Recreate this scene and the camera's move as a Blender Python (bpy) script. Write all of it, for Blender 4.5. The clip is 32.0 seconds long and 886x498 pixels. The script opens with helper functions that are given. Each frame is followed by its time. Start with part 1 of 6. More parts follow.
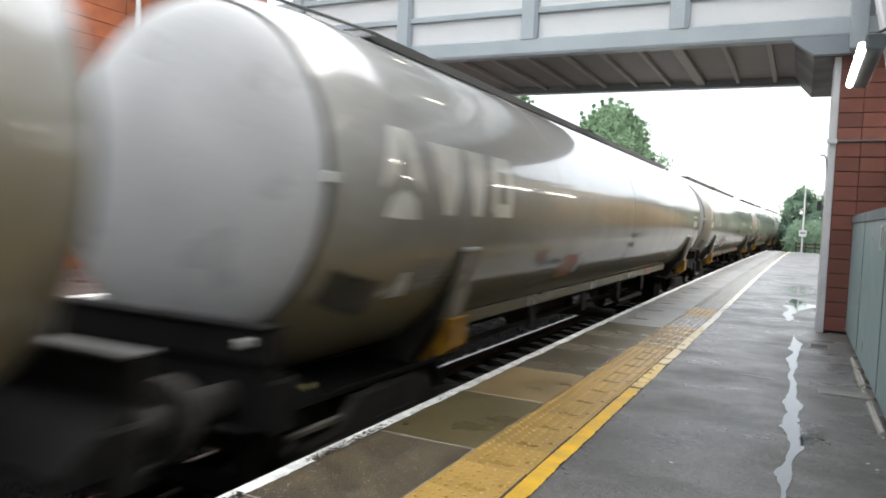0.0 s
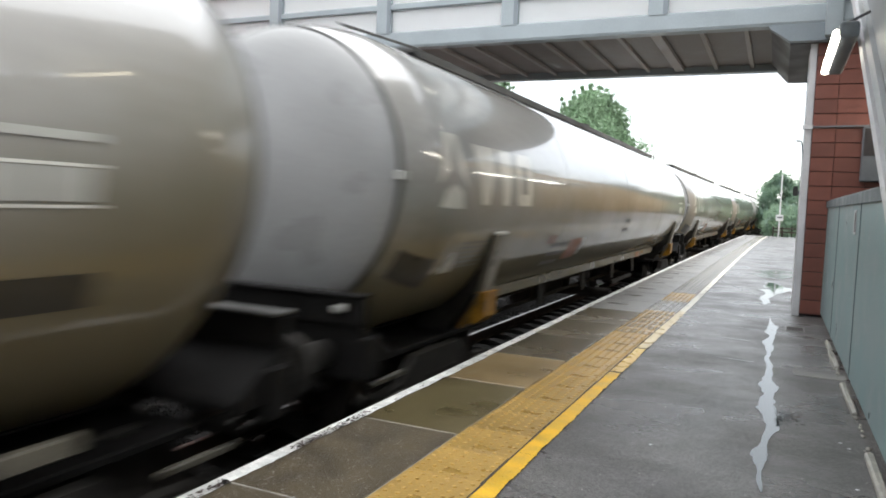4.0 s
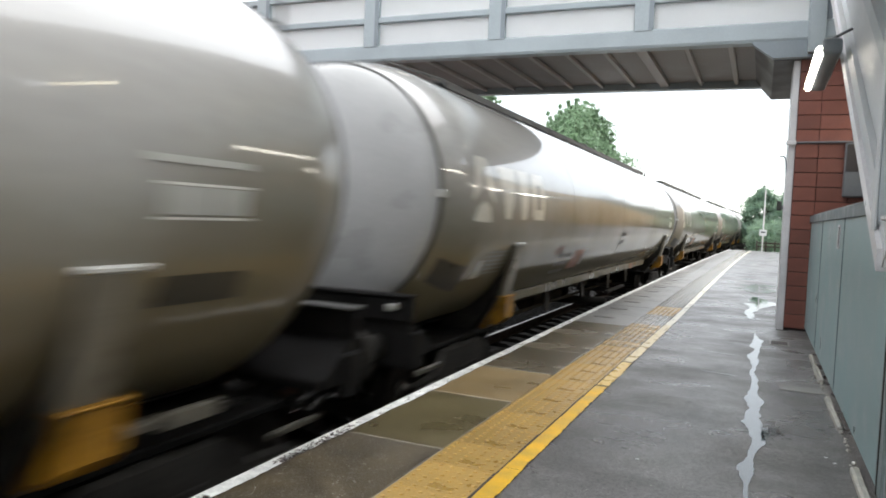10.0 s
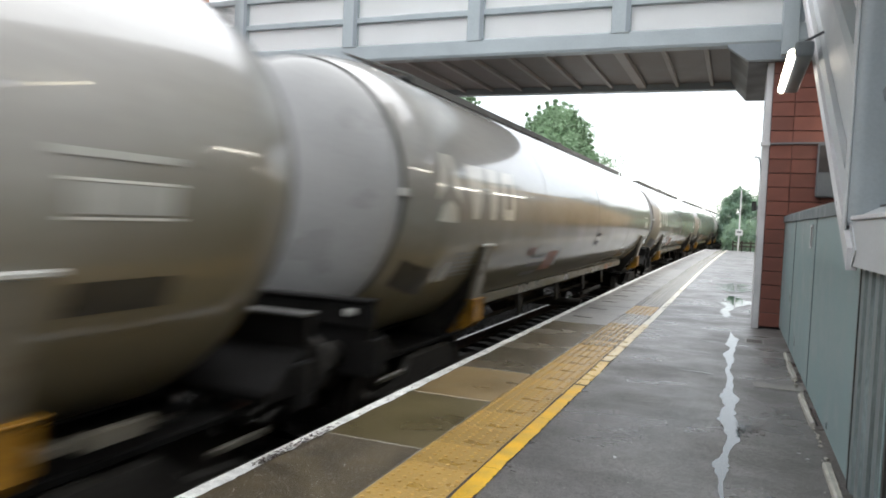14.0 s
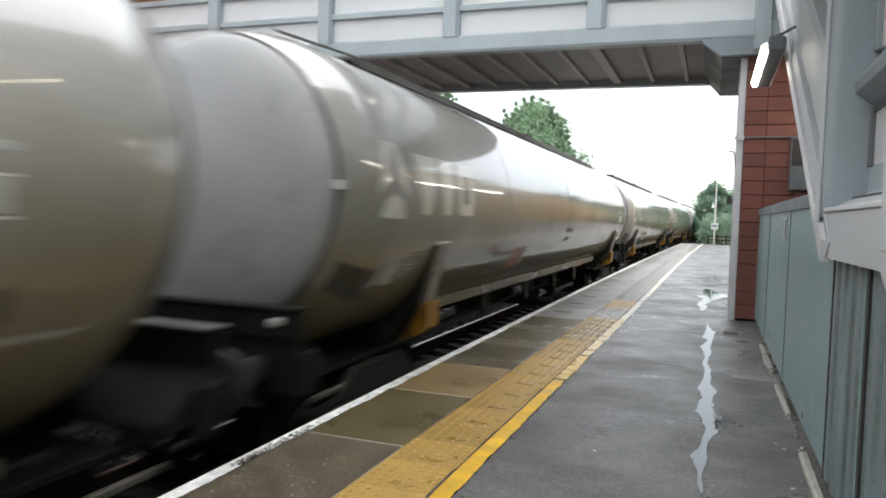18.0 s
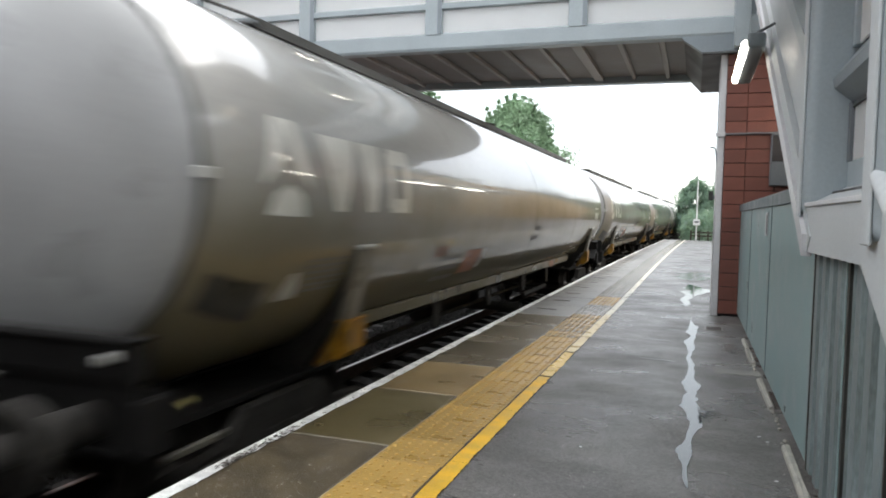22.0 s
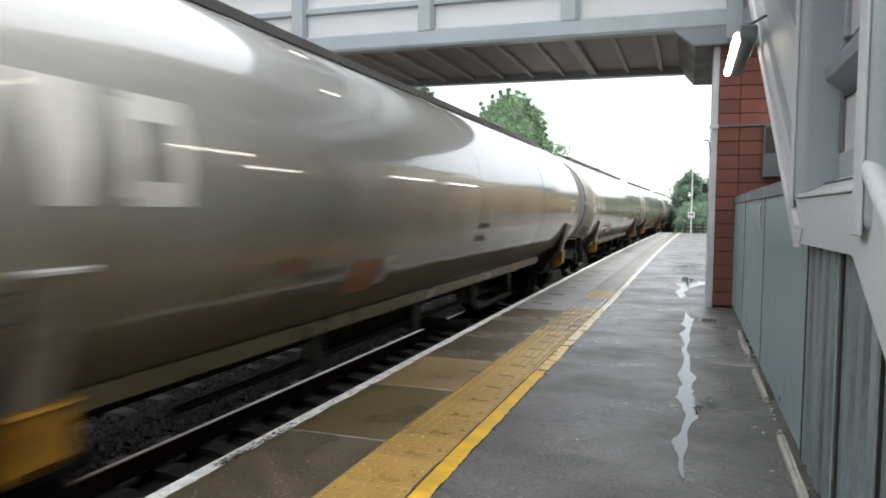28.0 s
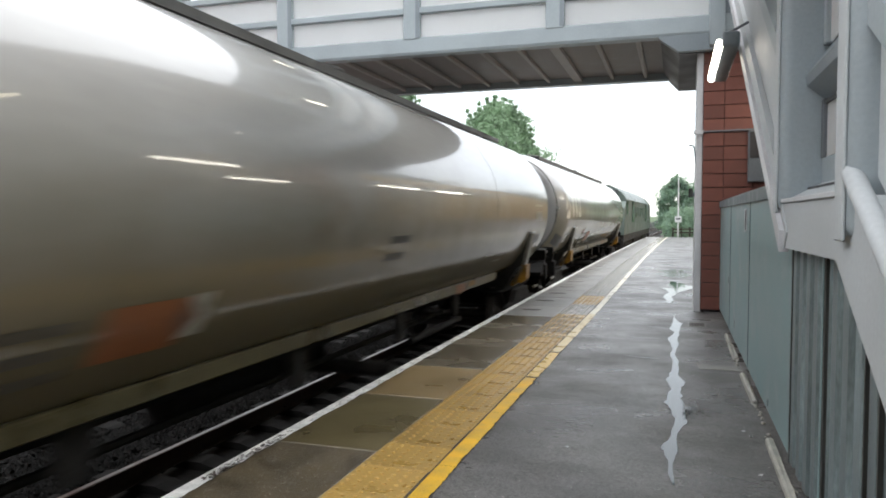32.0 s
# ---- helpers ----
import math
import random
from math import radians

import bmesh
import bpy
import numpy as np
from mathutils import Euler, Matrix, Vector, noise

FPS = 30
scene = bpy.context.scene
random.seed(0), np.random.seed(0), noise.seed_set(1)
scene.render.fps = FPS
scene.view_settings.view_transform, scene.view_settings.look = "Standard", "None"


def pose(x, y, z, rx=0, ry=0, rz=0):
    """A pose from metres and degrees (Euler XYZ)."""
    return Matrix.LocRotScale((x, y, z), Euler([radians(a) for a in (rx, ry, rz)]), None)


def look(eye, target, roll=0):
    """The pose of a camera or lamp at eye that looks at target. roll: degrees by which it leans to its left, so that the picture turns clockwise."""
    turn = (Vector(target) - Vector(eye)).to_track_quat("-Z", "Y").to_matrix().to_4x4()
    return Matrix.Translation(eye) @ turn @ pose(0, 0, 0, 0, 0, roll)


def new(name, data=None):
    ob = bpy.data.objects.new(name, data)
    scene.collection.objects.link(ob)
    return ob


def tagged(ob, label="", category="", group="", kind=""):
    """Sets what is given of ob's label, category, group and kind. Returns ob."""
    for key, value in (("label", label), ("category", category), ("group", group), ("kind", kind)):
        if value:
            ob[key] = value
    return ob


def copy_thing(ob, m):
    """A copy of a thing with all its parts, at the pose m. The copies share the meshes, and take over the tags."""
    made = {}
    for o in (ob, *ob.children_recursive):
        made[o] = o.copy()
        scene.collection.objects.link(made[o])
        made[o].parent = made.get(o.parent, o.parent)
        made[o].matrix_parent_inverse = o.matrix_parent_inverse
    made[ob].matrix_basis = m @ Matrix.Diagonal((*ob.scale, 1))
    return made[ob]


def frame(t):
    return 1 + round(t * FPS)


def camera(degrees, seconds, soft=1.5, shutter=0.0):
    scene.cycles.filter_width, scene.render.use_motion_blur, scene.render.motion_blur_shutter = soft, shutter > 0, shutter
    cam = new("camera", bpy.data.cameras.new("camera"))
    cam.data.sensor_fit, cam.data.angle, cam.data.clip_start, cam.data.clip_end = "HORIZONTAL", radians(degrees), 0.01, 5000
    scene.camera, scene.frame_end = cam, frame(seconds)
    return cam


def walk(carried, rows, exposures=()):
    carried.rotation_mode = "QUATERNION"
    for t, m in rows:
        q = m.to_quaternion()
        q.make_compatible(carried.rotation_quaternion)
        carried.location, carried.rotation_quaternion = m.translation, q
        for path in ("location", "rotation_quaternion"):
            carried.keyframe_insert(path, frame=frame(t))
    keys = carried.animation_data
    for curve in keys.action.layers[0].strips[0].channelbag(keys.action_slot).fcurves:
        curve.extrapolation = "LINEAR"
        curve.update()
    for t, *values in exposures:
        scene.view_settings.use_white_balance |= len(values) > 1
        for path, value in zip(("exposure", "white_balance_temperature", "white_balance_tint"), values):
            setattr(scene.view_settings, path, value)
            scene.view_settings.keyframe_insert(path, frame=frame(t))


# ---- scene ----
cam = camera(63.0, 32.0, 1.8, 0.65)
PATH = [
    (0, (0.131, 0.304, 1.376), (-0.75, 2.097, 1.279), 2.6),
    (0.5, (0.133, 0.296, 1.374), (-0.735, 2.094, 1.261), 2.9),
    (1, (0.136, 0.304, 1.374), (-0.718, 2.109, 1.253), 3.2),
    (1.5, (0.135, 0.299, 1.376), (-0.705, 2.11, 1.258), 3.0),
    (2, (0.131, 0.299, 1.376), (-0.716, 2.107, 1.252), 3.1),
    (2.5, (0.127, 0.297, 1.376), (-0.721, 2.104, 1.248), 3.0),
    (3, (0.132, 0.291, 1.376), (-0.715, 2.098, 1.241), 3.2),
    (3.5, (0.14, 0.275, 1.385), (-0.703, 2.084, 1.248), 2.5),
    (5.5, (0.136, 0.287, 1.382), (-0.679, 2.111, 1.271), 2.4),
    (6, (0.134, 0.293, 1.38), (-0.675, 2.119, 1.272), 2.3),
    (6.5, (0.132, 0.299, 1.379), (-0.675, 2.125, 1.272), 2.5),
    (7, (0.13, 0.299, 1.38), (-0.678, 2.125, 1.274), 2.5),
    (7.5, (0.131, 0.297, 1.38), (-0.679, 2.123, 1.277), 2.3),
    (8, (0.135, 0.293, 1.379), (-0.674, 2.119, 1.278), 2.5),
    (8.5, (0.137, 0.292, 1.381), (-0.669, 2.12, 1.282), 2.4),
    (9, (0.137, 0.288, 1.38), (-0.666, 2.117, 1.282), 2.6),
    (9.5, (0.132, 0.296, 1.38), (-0.668, 2.126, 1.284), 2.4),
    (10, (0.129, 0.301, 1.379), (-0.671, 2.132, 1.285), 2.6),
    (10.5, (0.136, 0.291, 1.38), (-0.663, 2.122, 1.289), 2.3),
    (11, (0.133, 0.298, 1.379), (-0.662, 2.13, 1.288), 2.5),
    (11.5, (0.145, 0.283, 1.384), (-0.642, 2.12, 1.295), 2.5),
    (12, (0.14, 0.293, 1.381), (-0.632, 2.136, 1.293), 1.9),
    (12.5, (0.135, 0.299, 1.381), (-0.635, 2.143, 1.292), 2.0),
    (13, (0.132, 0.293, 1.375), (-0.633, 2.139, 1.286), 2.9),
    (13.5, (0.135, 0.294, 1.379), (-0.623, 2.142, 1.288), 2.8),
    (14, (0.141, 0.29, 1.38), (-0.608, 2.143, 1.29), 2.5),
    (14.5, (0.138, 0.289, 1.379), (-0.602, 2.145, 1.287), 2.6),
    (16.5, (0.139, 0.301, 1.375), (-0.571, 2.169, 1.28), 2.4),
    (17, (0.138, 0.308, 1.373), (-0.567, 2.177, 1.277), 2.4),
    (17.5, (0.133, 0.306, 1.376), (-0.567, 2.177, 1.277), 2.3),
    (18, (0.139, 0.305, 1.376), (-0.555, 2.178, 1.28), 1.9),
    (18.5, (0.146, 0.306, 1.381), (-0.536, 2.184, 1.287), 1.3),
    (19, (0.141, 0.306, 1.376), (-0.533, 2.187, 1.282), 1.8),
    (19.5, (0.138, 0.314, 1.374), (-0.531, 2.196, 1.278), 1.8),
    (20, (0.142, 0.311, 1.376), (-0.522, 2.195, 1.28), 1.6),
    (20.5, (0.141, 0.315, 1.372), (-0.517, 2.201, 1.276), 1.6),
    (21, (0.14, 0.314, 1.374), (-0.513, 2.202, 1.277), 1.5),
    (21.5, (0.137, 0.312, 1.372), (-0.514, 2.201, 1.274), 1.5),
    (22, (0.136, 0.314, 1.373), (-0.517, 2.202, 1.274), 1.4),
    (22.5, (0.135, 0.315, 1.37), (-0.516, 2.203, 1.269), 1.4),
    (23, (0.138, 0.319, 1.37), (-0.51, 2.208, 1.268), 1.4),
    (23.5, (0.14, 0.313, 1.369), (-0.506, 2.203, 1.266), 1.3),
    (24, (0.137, 0.319, 1.371), (-0.51, 2.209, 1.265), 1.3),
    (24.5, (0.133, 0.317, 1.369), (-0.517, 2.205, 1.264), 1.2),
    (25, (0.136, 0.315, 1.369), (-0.515, 2.203, 1.264), 1.2),
    (25.5, (0.14, 0.312, 1.374), (-0.509, 2.2, 1.267), 1.2),
    (27.5, (0.143, 0.317, 1.371), (-0.501, 2.207, 1.262), 0.7),
    (28, (0.142, 0.304, 1.374), (-0.499, 2.195, 1.263), 0.7),
    (28.5, (0.142, 0.316, 1.372), (-0.495, 2.209, 1.261), 0.6),
    (29, (0.139, 0.312, 1.373), (-0.494, 2.206, 1.264), 0.5),
    (29.5, (0.145, 0.308, 1.378), (-0.489, 2.202, 1.273), 0.2),
    (30, (0.142, 0.308, 1.375), (-0.489, 2.203, 1.275), 0.2),
    (30.5, (0.143, 0.307, 1.375), (-0.485, 2.203, 1.279), 0.2),
    (31, (0.152, 0.311, 1.381), (-0.471, 2.209, 1.286), 0.1),
    (31.5, (0.148, 0.315, 1.382), (-0.469, 2.216, 1.288), 0.1),
    (32, (0.149, 0.305, 1.384), (-0.463, 2.207, 1.293), -0.0),
]
walk(cam, [(t, look(e, g, r)) for t, e, g, r in PATH], [(0, 0.54), (9, 0.56), (12, 0.51), (17, 0.46), (20, 0.41), (32, 0.39)])

# ---- world, sky and sun: a bright overcast day ----
world = bpy.data.worlds.new("world")
scene.world = world
world.use_nodes = True
wn, wl = world.node_tree.nodes, world.node_tree.links
wn.clear()
sky = wn.new("ShaderNodeTexSky")
sky.sky_type, sky.sun_disc = "NISHITA", False
sky.sun_elevation, sky.sun_rotation = radians(48), radians(60)
sky_bg = wn.new("ShaderNodeBackground")
sky_bg.inputs["Strength"].default_value = 0.06
wl.new(sky.outputs["Color"], sky_bg.inputs["Color"])
cloud_bg = wn.new("ShaderNodeBackground")
cloud_bg.inputs["Color"].default_value = (0.985, 0.992, 1.0, 1)
# an overcast sky is brighter overhead than at the horizon
sky_at, sky_up, sky_lum = wn.new("ShaderNodeTexCoord"), wn.new("ShaderNodeSeparateXYZ"), wn.new("ShaderNodeMapRange")
sky_lum.inputs["To Min"].default_value, sky_lum.inputs["To Max"].default_value = 0.85, 2.9
sky_pow = wn.new("ShaderNodeMath")
sky_pow.operation, sky_pow.use_clamp = "POWER", True
sky_pow.inputs[1].default_value = 1.6
wl.new(sky_at.outputs["Generated"], sky_up.inputs[0])
wl.new(sky_up.outputs["Z"], sky_pow.inputs[0])
wl.new(sky_pow.outputs[0], sky_lum.inputs["Value"])
wl.new(sky_lum.outputs[0], cloud_bg.inputs["Strength"])
both = wn.new("ShaderNodeAddShader")
wl.new(sky_bg.outputs[0], both.inputs[0])
wl.new(cloud_bg.outputs[0], both.inputs[1])
wout = wn.new("ShaderNodeOutputWorld")
wl.new(both.outputs[0], wout.inputs["Surface"])

sun_data = bpy.data.lights.new("sun", "SUN")
sun_data.energy, sun_data.angle, sun_data.color = 0.5, radians(25), (1.0, 0.97, 0.92)
sun = new("sun", sun_data)
sun.matrix_world = look((0, 0, 30), (-12, -9, 0))
scene.view_settings.exposure = 0.0

# ---- materials ----
def shade(name, base, rough=0.6, metal=0.0, var=0.25, scale=6.0, bump=0.15, fine=60.0, tint=None, rvar=0.15, coat=0.0,
          stretch=(1, 1, 1), per_piece=0.0, spec=0.5, island=False):
    """A surface with coarse stains and fine grain in colour, roughness and relief."""
    m = bpy.data.materials.new(name)
    m.use_nodes = True
    n, l = m.node_tree.nodes, m.node_tree.links
    b = n["Principled BSDF"]
    tc = n.new("ShaderNodeTexCoord")
    mp = n.new("ShaderNodeMapping")
    mp.inputs["Scale"].default_value = stretch
    l.new(tc.outputs["Object"], mp.inputs["Vector"])
    big = n.new("ShaderNodeTexNoise")
    big.inputs["Scale"].default_value, big.inputs["Detail"].default_value = scale, 6
    small = n.new("ShaderNodeTexNoise")
    small.inputs["Scale"].default_value, small.inputs["Detail"].default_value = fine, 4
    l.new(mp.outputs[0], big.inputs["Vector"])
    l.new(mp.outputs[0], small.inputs["Vector"])
    ramp = n.new("ShaderNodeMapRange")
    ramp.inputs["From Min"].default_value, ramp.inputs["From Max"].default_value = 0.3, 0.7
    l.new(big.outputs["Fac"], ramp.inputs["Value"])
    dark = tuple(c * (1 - var) for c in base)
    light = tint if tint else tuple(min(1, c * (1 + var)) for c in base)
    mix = n.new("ShaderNodeMix")
    mix.data_type = "RGBA"
    mix.inputs["A"].default_value, mix.inputs["B"].default_value = (*dark, 1), (*light, 1)
    l.new(ramp.outputs[0], mix.inputs["Factor"])
    grain = n.new("ShaderNodeMapRange")
    grain.inputs["From Min"].default_value, grain.inputs["From Max"].default_value = 0.25, 0.75
    grain.inputs["To Min"].default_value, grain.inputs["To Max"].default_value = 1 - 0.6 * var, 1 + 0.6 * var
    l.new(small.outputs["Fac"], grain.inputs["Value"])
    hsv = n.new("ShaderNodeHueSaturation")
    l.new(mix.outputs["Result"], hsv.inputs["Color"])
    if per_piece:
        rnd = n.new("ShaderNodeNewGeometry") if island else n.new("ShaderNodeObjectInfo")
        pr = n.new("ShaderNodeMapRange")
        pr.inputs["To Min"].default_value, pr.inputs["To Max"].default_value = 1 - per_piece, 1 + per_piece
        l.new(rnd.outputs["Random Per Island" if island else "Random"], pr.inputs["Value"])
        mul = n.new("ShaderNodeMath")
        mul.operation = "MULTIPLY"
        l.new(pr.outputs[0], mul.inputs[0])
        l.new(grain.outputs[0], mul.inputs[1])
        l.new(mul.outputs[0], hsv.inputs["Value"])
    else:
        l.new(grain.outputs[0], hsv.inputs["Value"])
    l.new(hsv.outputs[0], b.inputs["Base Color"])
    rr = n.new("ShaderNodeMapRange")
    rr.inputs["From Min"].default_value, rr.inputs["From Max"].default_value = 0.3, 0.7
    rr.inputs["To Min"].default_value, rr.inputs["To Max"].default_value = max(0.02, rough - rvar), min(1, rough + rvar)
    l.new(big.outputs["Fac"], rr.inputs["Value"])
    l.new(rr.outputs[0], b.inputs["Roughness"])
    b.inputs["Metallic"].default_value = metal
    b.inputs["Specular IOR Level"].default_value = spec
    b.inputs["Coat Weight"].default_value, b.inputs["Coat Roughness"].default_value = coat, 0.06
    if bump:
        bp = n.new("ShaderNodeBump")
        bp.inputs["Strength"].default_value, bp.inputs["Distance"].default_value = bump, 0.01
        l.new(small.outputs["Fac"], bp.inputs["Height"])
        l.new(bp.outputs[0], b.inputs["Normal"])
    return m


def glow(name, colour, power):
    m = bpy.data.materials.new(name)
    m.use_nodes = True
    b = m.node_tree.nodes["Principled BSDF"]
    b.inputs["Base Color"].default_value = (0.9, 0.9, 0.9, 1)
    b.inputs["Emission Color"].default_value = (*colour, 1)
    b.inputs["Emission Strength"].default_value = power
    return m


def frosted(name, colour, through_light):
    m = bpy.data.materials.new(name)
    m.use_nodes = True
    n, l = m.node_tree.nodes, m.node_tree.links
    b = n["Principled BSDF"]
    tc, nz = n.new("ShaderNodeTexCoord"), n.new("ShaderNodeTexNoise")
    nz.inputs["Scale"].default_value, nz.inputs["Detail"].default_value = 1.3, 5
    l.new(tc.outputs["Object"], nz.inputs["Vector"])
    mix = n.new("ShaderNodeMix")
    mix.data_type = "RGBA"
    mix.inputs["A"].default_value, mix.inputs["B"].default_value = (*(c * 0.92 for c in colour), 1), (*colour, 1)
    l.new(nz.outputs["Fac"], mix.inputs["Factor"])
    l.new(mix.outputs["Result"], b.inputs["Base Color"])
    b.inputs["Roughness"].default_value = 0.45
    tr = n.new("ShaderNodeBsdfTranslucent")
    l.new(mix.outputs["Result"], tr.inputs["Color"])
    ms = n.new("ShaderNodeMixShader")
    ms.inputs["Fac"].default_value = through_light
    l.new(b.outputs[0], ms.inputs[1])
    l.new(tr.outputs[0], ms.inputs[2])
    l.new(ms.outputs[0], n["Material Output"].inputs["Surface"])
    return m


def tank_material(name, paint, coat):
    """Glossy wagon paint under brown grime that also paints the lower side's shade, differing from wagon to wagon."""
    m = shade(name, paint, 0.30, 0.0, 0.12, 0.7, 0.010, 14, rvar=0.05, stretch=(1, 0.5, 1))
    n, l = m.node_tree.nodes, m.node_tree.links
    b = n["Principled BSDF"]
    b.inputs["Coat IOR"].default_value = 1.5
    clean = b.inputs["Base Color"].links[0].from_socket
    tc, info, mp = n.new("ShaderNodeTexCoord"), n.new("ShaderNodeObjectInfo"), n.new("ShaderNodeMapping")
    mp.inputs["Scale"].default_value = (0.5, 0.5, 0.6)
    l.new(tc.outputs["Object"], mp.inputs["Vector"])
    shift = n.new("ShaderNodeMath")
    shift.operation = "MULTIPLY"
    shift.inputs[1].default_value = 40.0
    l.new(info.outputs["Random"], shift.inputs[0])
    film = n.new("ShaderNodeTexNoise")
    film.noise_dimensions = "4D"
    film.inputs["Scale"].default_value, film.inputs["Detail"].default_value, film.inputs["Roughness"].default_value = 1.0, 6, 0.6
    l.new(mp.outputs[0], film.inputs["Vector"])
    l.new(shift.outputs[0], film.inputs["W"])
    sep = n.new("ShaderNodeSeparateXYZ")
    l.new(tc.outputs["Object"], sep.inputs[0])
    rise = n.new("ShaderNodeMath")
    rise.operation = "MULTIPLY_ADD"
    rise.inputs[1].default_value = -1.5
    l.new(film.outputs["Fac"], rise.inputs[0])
    # more grime, and more painted shade, towards the trailing end
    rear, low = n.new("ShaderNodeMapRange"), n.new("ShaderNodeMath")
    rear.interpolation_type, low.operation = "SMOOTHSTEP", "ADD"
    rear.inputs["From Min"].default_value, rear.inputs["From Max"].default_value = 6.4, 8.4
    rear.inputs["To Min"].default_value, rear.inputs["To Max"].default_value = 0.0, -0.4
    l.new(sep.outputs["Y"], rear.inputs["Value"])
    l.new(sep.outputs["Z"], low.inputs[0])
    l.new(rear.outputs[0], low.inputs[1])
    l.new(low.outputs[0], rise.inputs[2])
    # darkens the lower barrel, standing in for shade as well as grime
    grime_shade = n.new("ShaderNodeMapRange")
    grime_shade.interpolation_type = "SMOOTHSTEP"
    grime_shade.inputs["From Min"].default_value, grime_shade.inputs["From Max"].default_value = 0.78, 2.08
    grime_shade.inputs["To Min"].default_value, grime_shade.inputs["To Max"].default_value = 1.0, 0.0
    l.new(rise.outputs[0], grime_shade.inputs["Value"])
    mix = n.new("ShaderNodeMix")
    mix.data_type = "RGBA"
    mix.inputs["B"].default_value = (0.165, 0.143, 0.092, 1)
    l.new(grime_shade.outputs[0], mix.inputs["Factor"])
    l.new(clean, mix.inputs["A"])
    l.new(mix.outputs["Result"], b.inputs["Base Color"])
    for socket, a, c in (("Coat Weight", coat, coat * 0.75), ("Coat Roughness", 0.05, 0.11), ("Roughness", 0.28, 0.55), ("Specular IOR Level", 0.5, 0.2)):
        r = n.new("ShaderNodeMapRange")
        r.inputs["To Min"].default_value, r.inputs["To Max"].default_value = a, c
        l.new(grime_shade.outputs[0], r.inputs["Value"])
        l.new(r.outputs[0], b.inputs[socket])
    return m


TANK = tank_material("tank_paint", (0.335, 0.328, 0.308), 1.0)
DOME = shade("dome_paint", (0.345, 0.345, 0.338), 0.34, 0.0, 0.10, 1.2, 0.02, 25, rvar=0.08, per_piece=0.2)
FRAME_PAINT = shade("frame_paint", (0.095, 0.083, 0.042), 0.35, 0.0, 0.4, 3, 0.1, 40)
LEG_PAINT = shade("leg_paint", (0.13, 0.12, 0.095), 0.35, 0.0, 0.25, 4, 0.06, 40)
STEP_YELLOW = shade("step_yellow", (0.26, 0.125, 0.007), 0.5, 0.0, 0.5, 5, 0.1, 50)
GEAR = shade("running_gear", (0.032, 0.030, 0.027), 0.65, 0.0, 0.5, 5, 0.2, 40, spec=0.2)
# darker copy of the running gear tone, carrying the shade between wagons
GEAR_SHADED = shade("gear_shaded", (0.010, 0.0095, 0.009), 0.7, 0.0, 0.4, 5, 0.1, 40, spec=0.15)
VALVE_YELLOW = shade("valve_yellow", (0.26, 0.225, 0.08), 0.5, 0.0, 0.3, 8, 0.05, 40)
WHEEL = shade("wheel_steel", (0.05, 0.045, 0.04), 0.45, 0.6, 0.4, 6, 0.1, 40)
WALKWAY = shade("walkway_steel", (0.085, 0.085, 0.08), 0.55, 0.2, 0.3, 5, 0.2, 60)
DECAL_WHITE = shade("decal_white", (0.68, 0.67, 0.61), 0.4, 0.0, 0.16, 3, 0.01, 30, coat=0.8)
DECAL_GREY = shade("decal_grey", (0.40, 0.40, 0.365), 0.4, 0.0, 0.12, 3, 0.02, 30)
DECAL_BLACK = shade("decal_black", (0.035, 0.034, 0.03), 0.4, 0.0, 0.3, 6, 0.02, 30)
DECAL_ORANGE = shade("decal_orange", (0.27, 0.10, 0.04), 0.4, 0.0, 0.15, 3, 0.02, 30)
DECAL_FADED = shade("decal_faded", (0.085, 0.08, 0.066), 0.4, 0.0, 0.3, 6, 0.02, 30)
DECAL_RED = shade("decal_red", (0.18, 0.085, 0.055), 0.4, 0.0, 0.15, 3, 0.02, 30)
LAMP_GREY = shade("bracket_pale", (0.42, 0.42, 0.39), 0.45, 0.0, 0.2, 8, 0.05, 50)



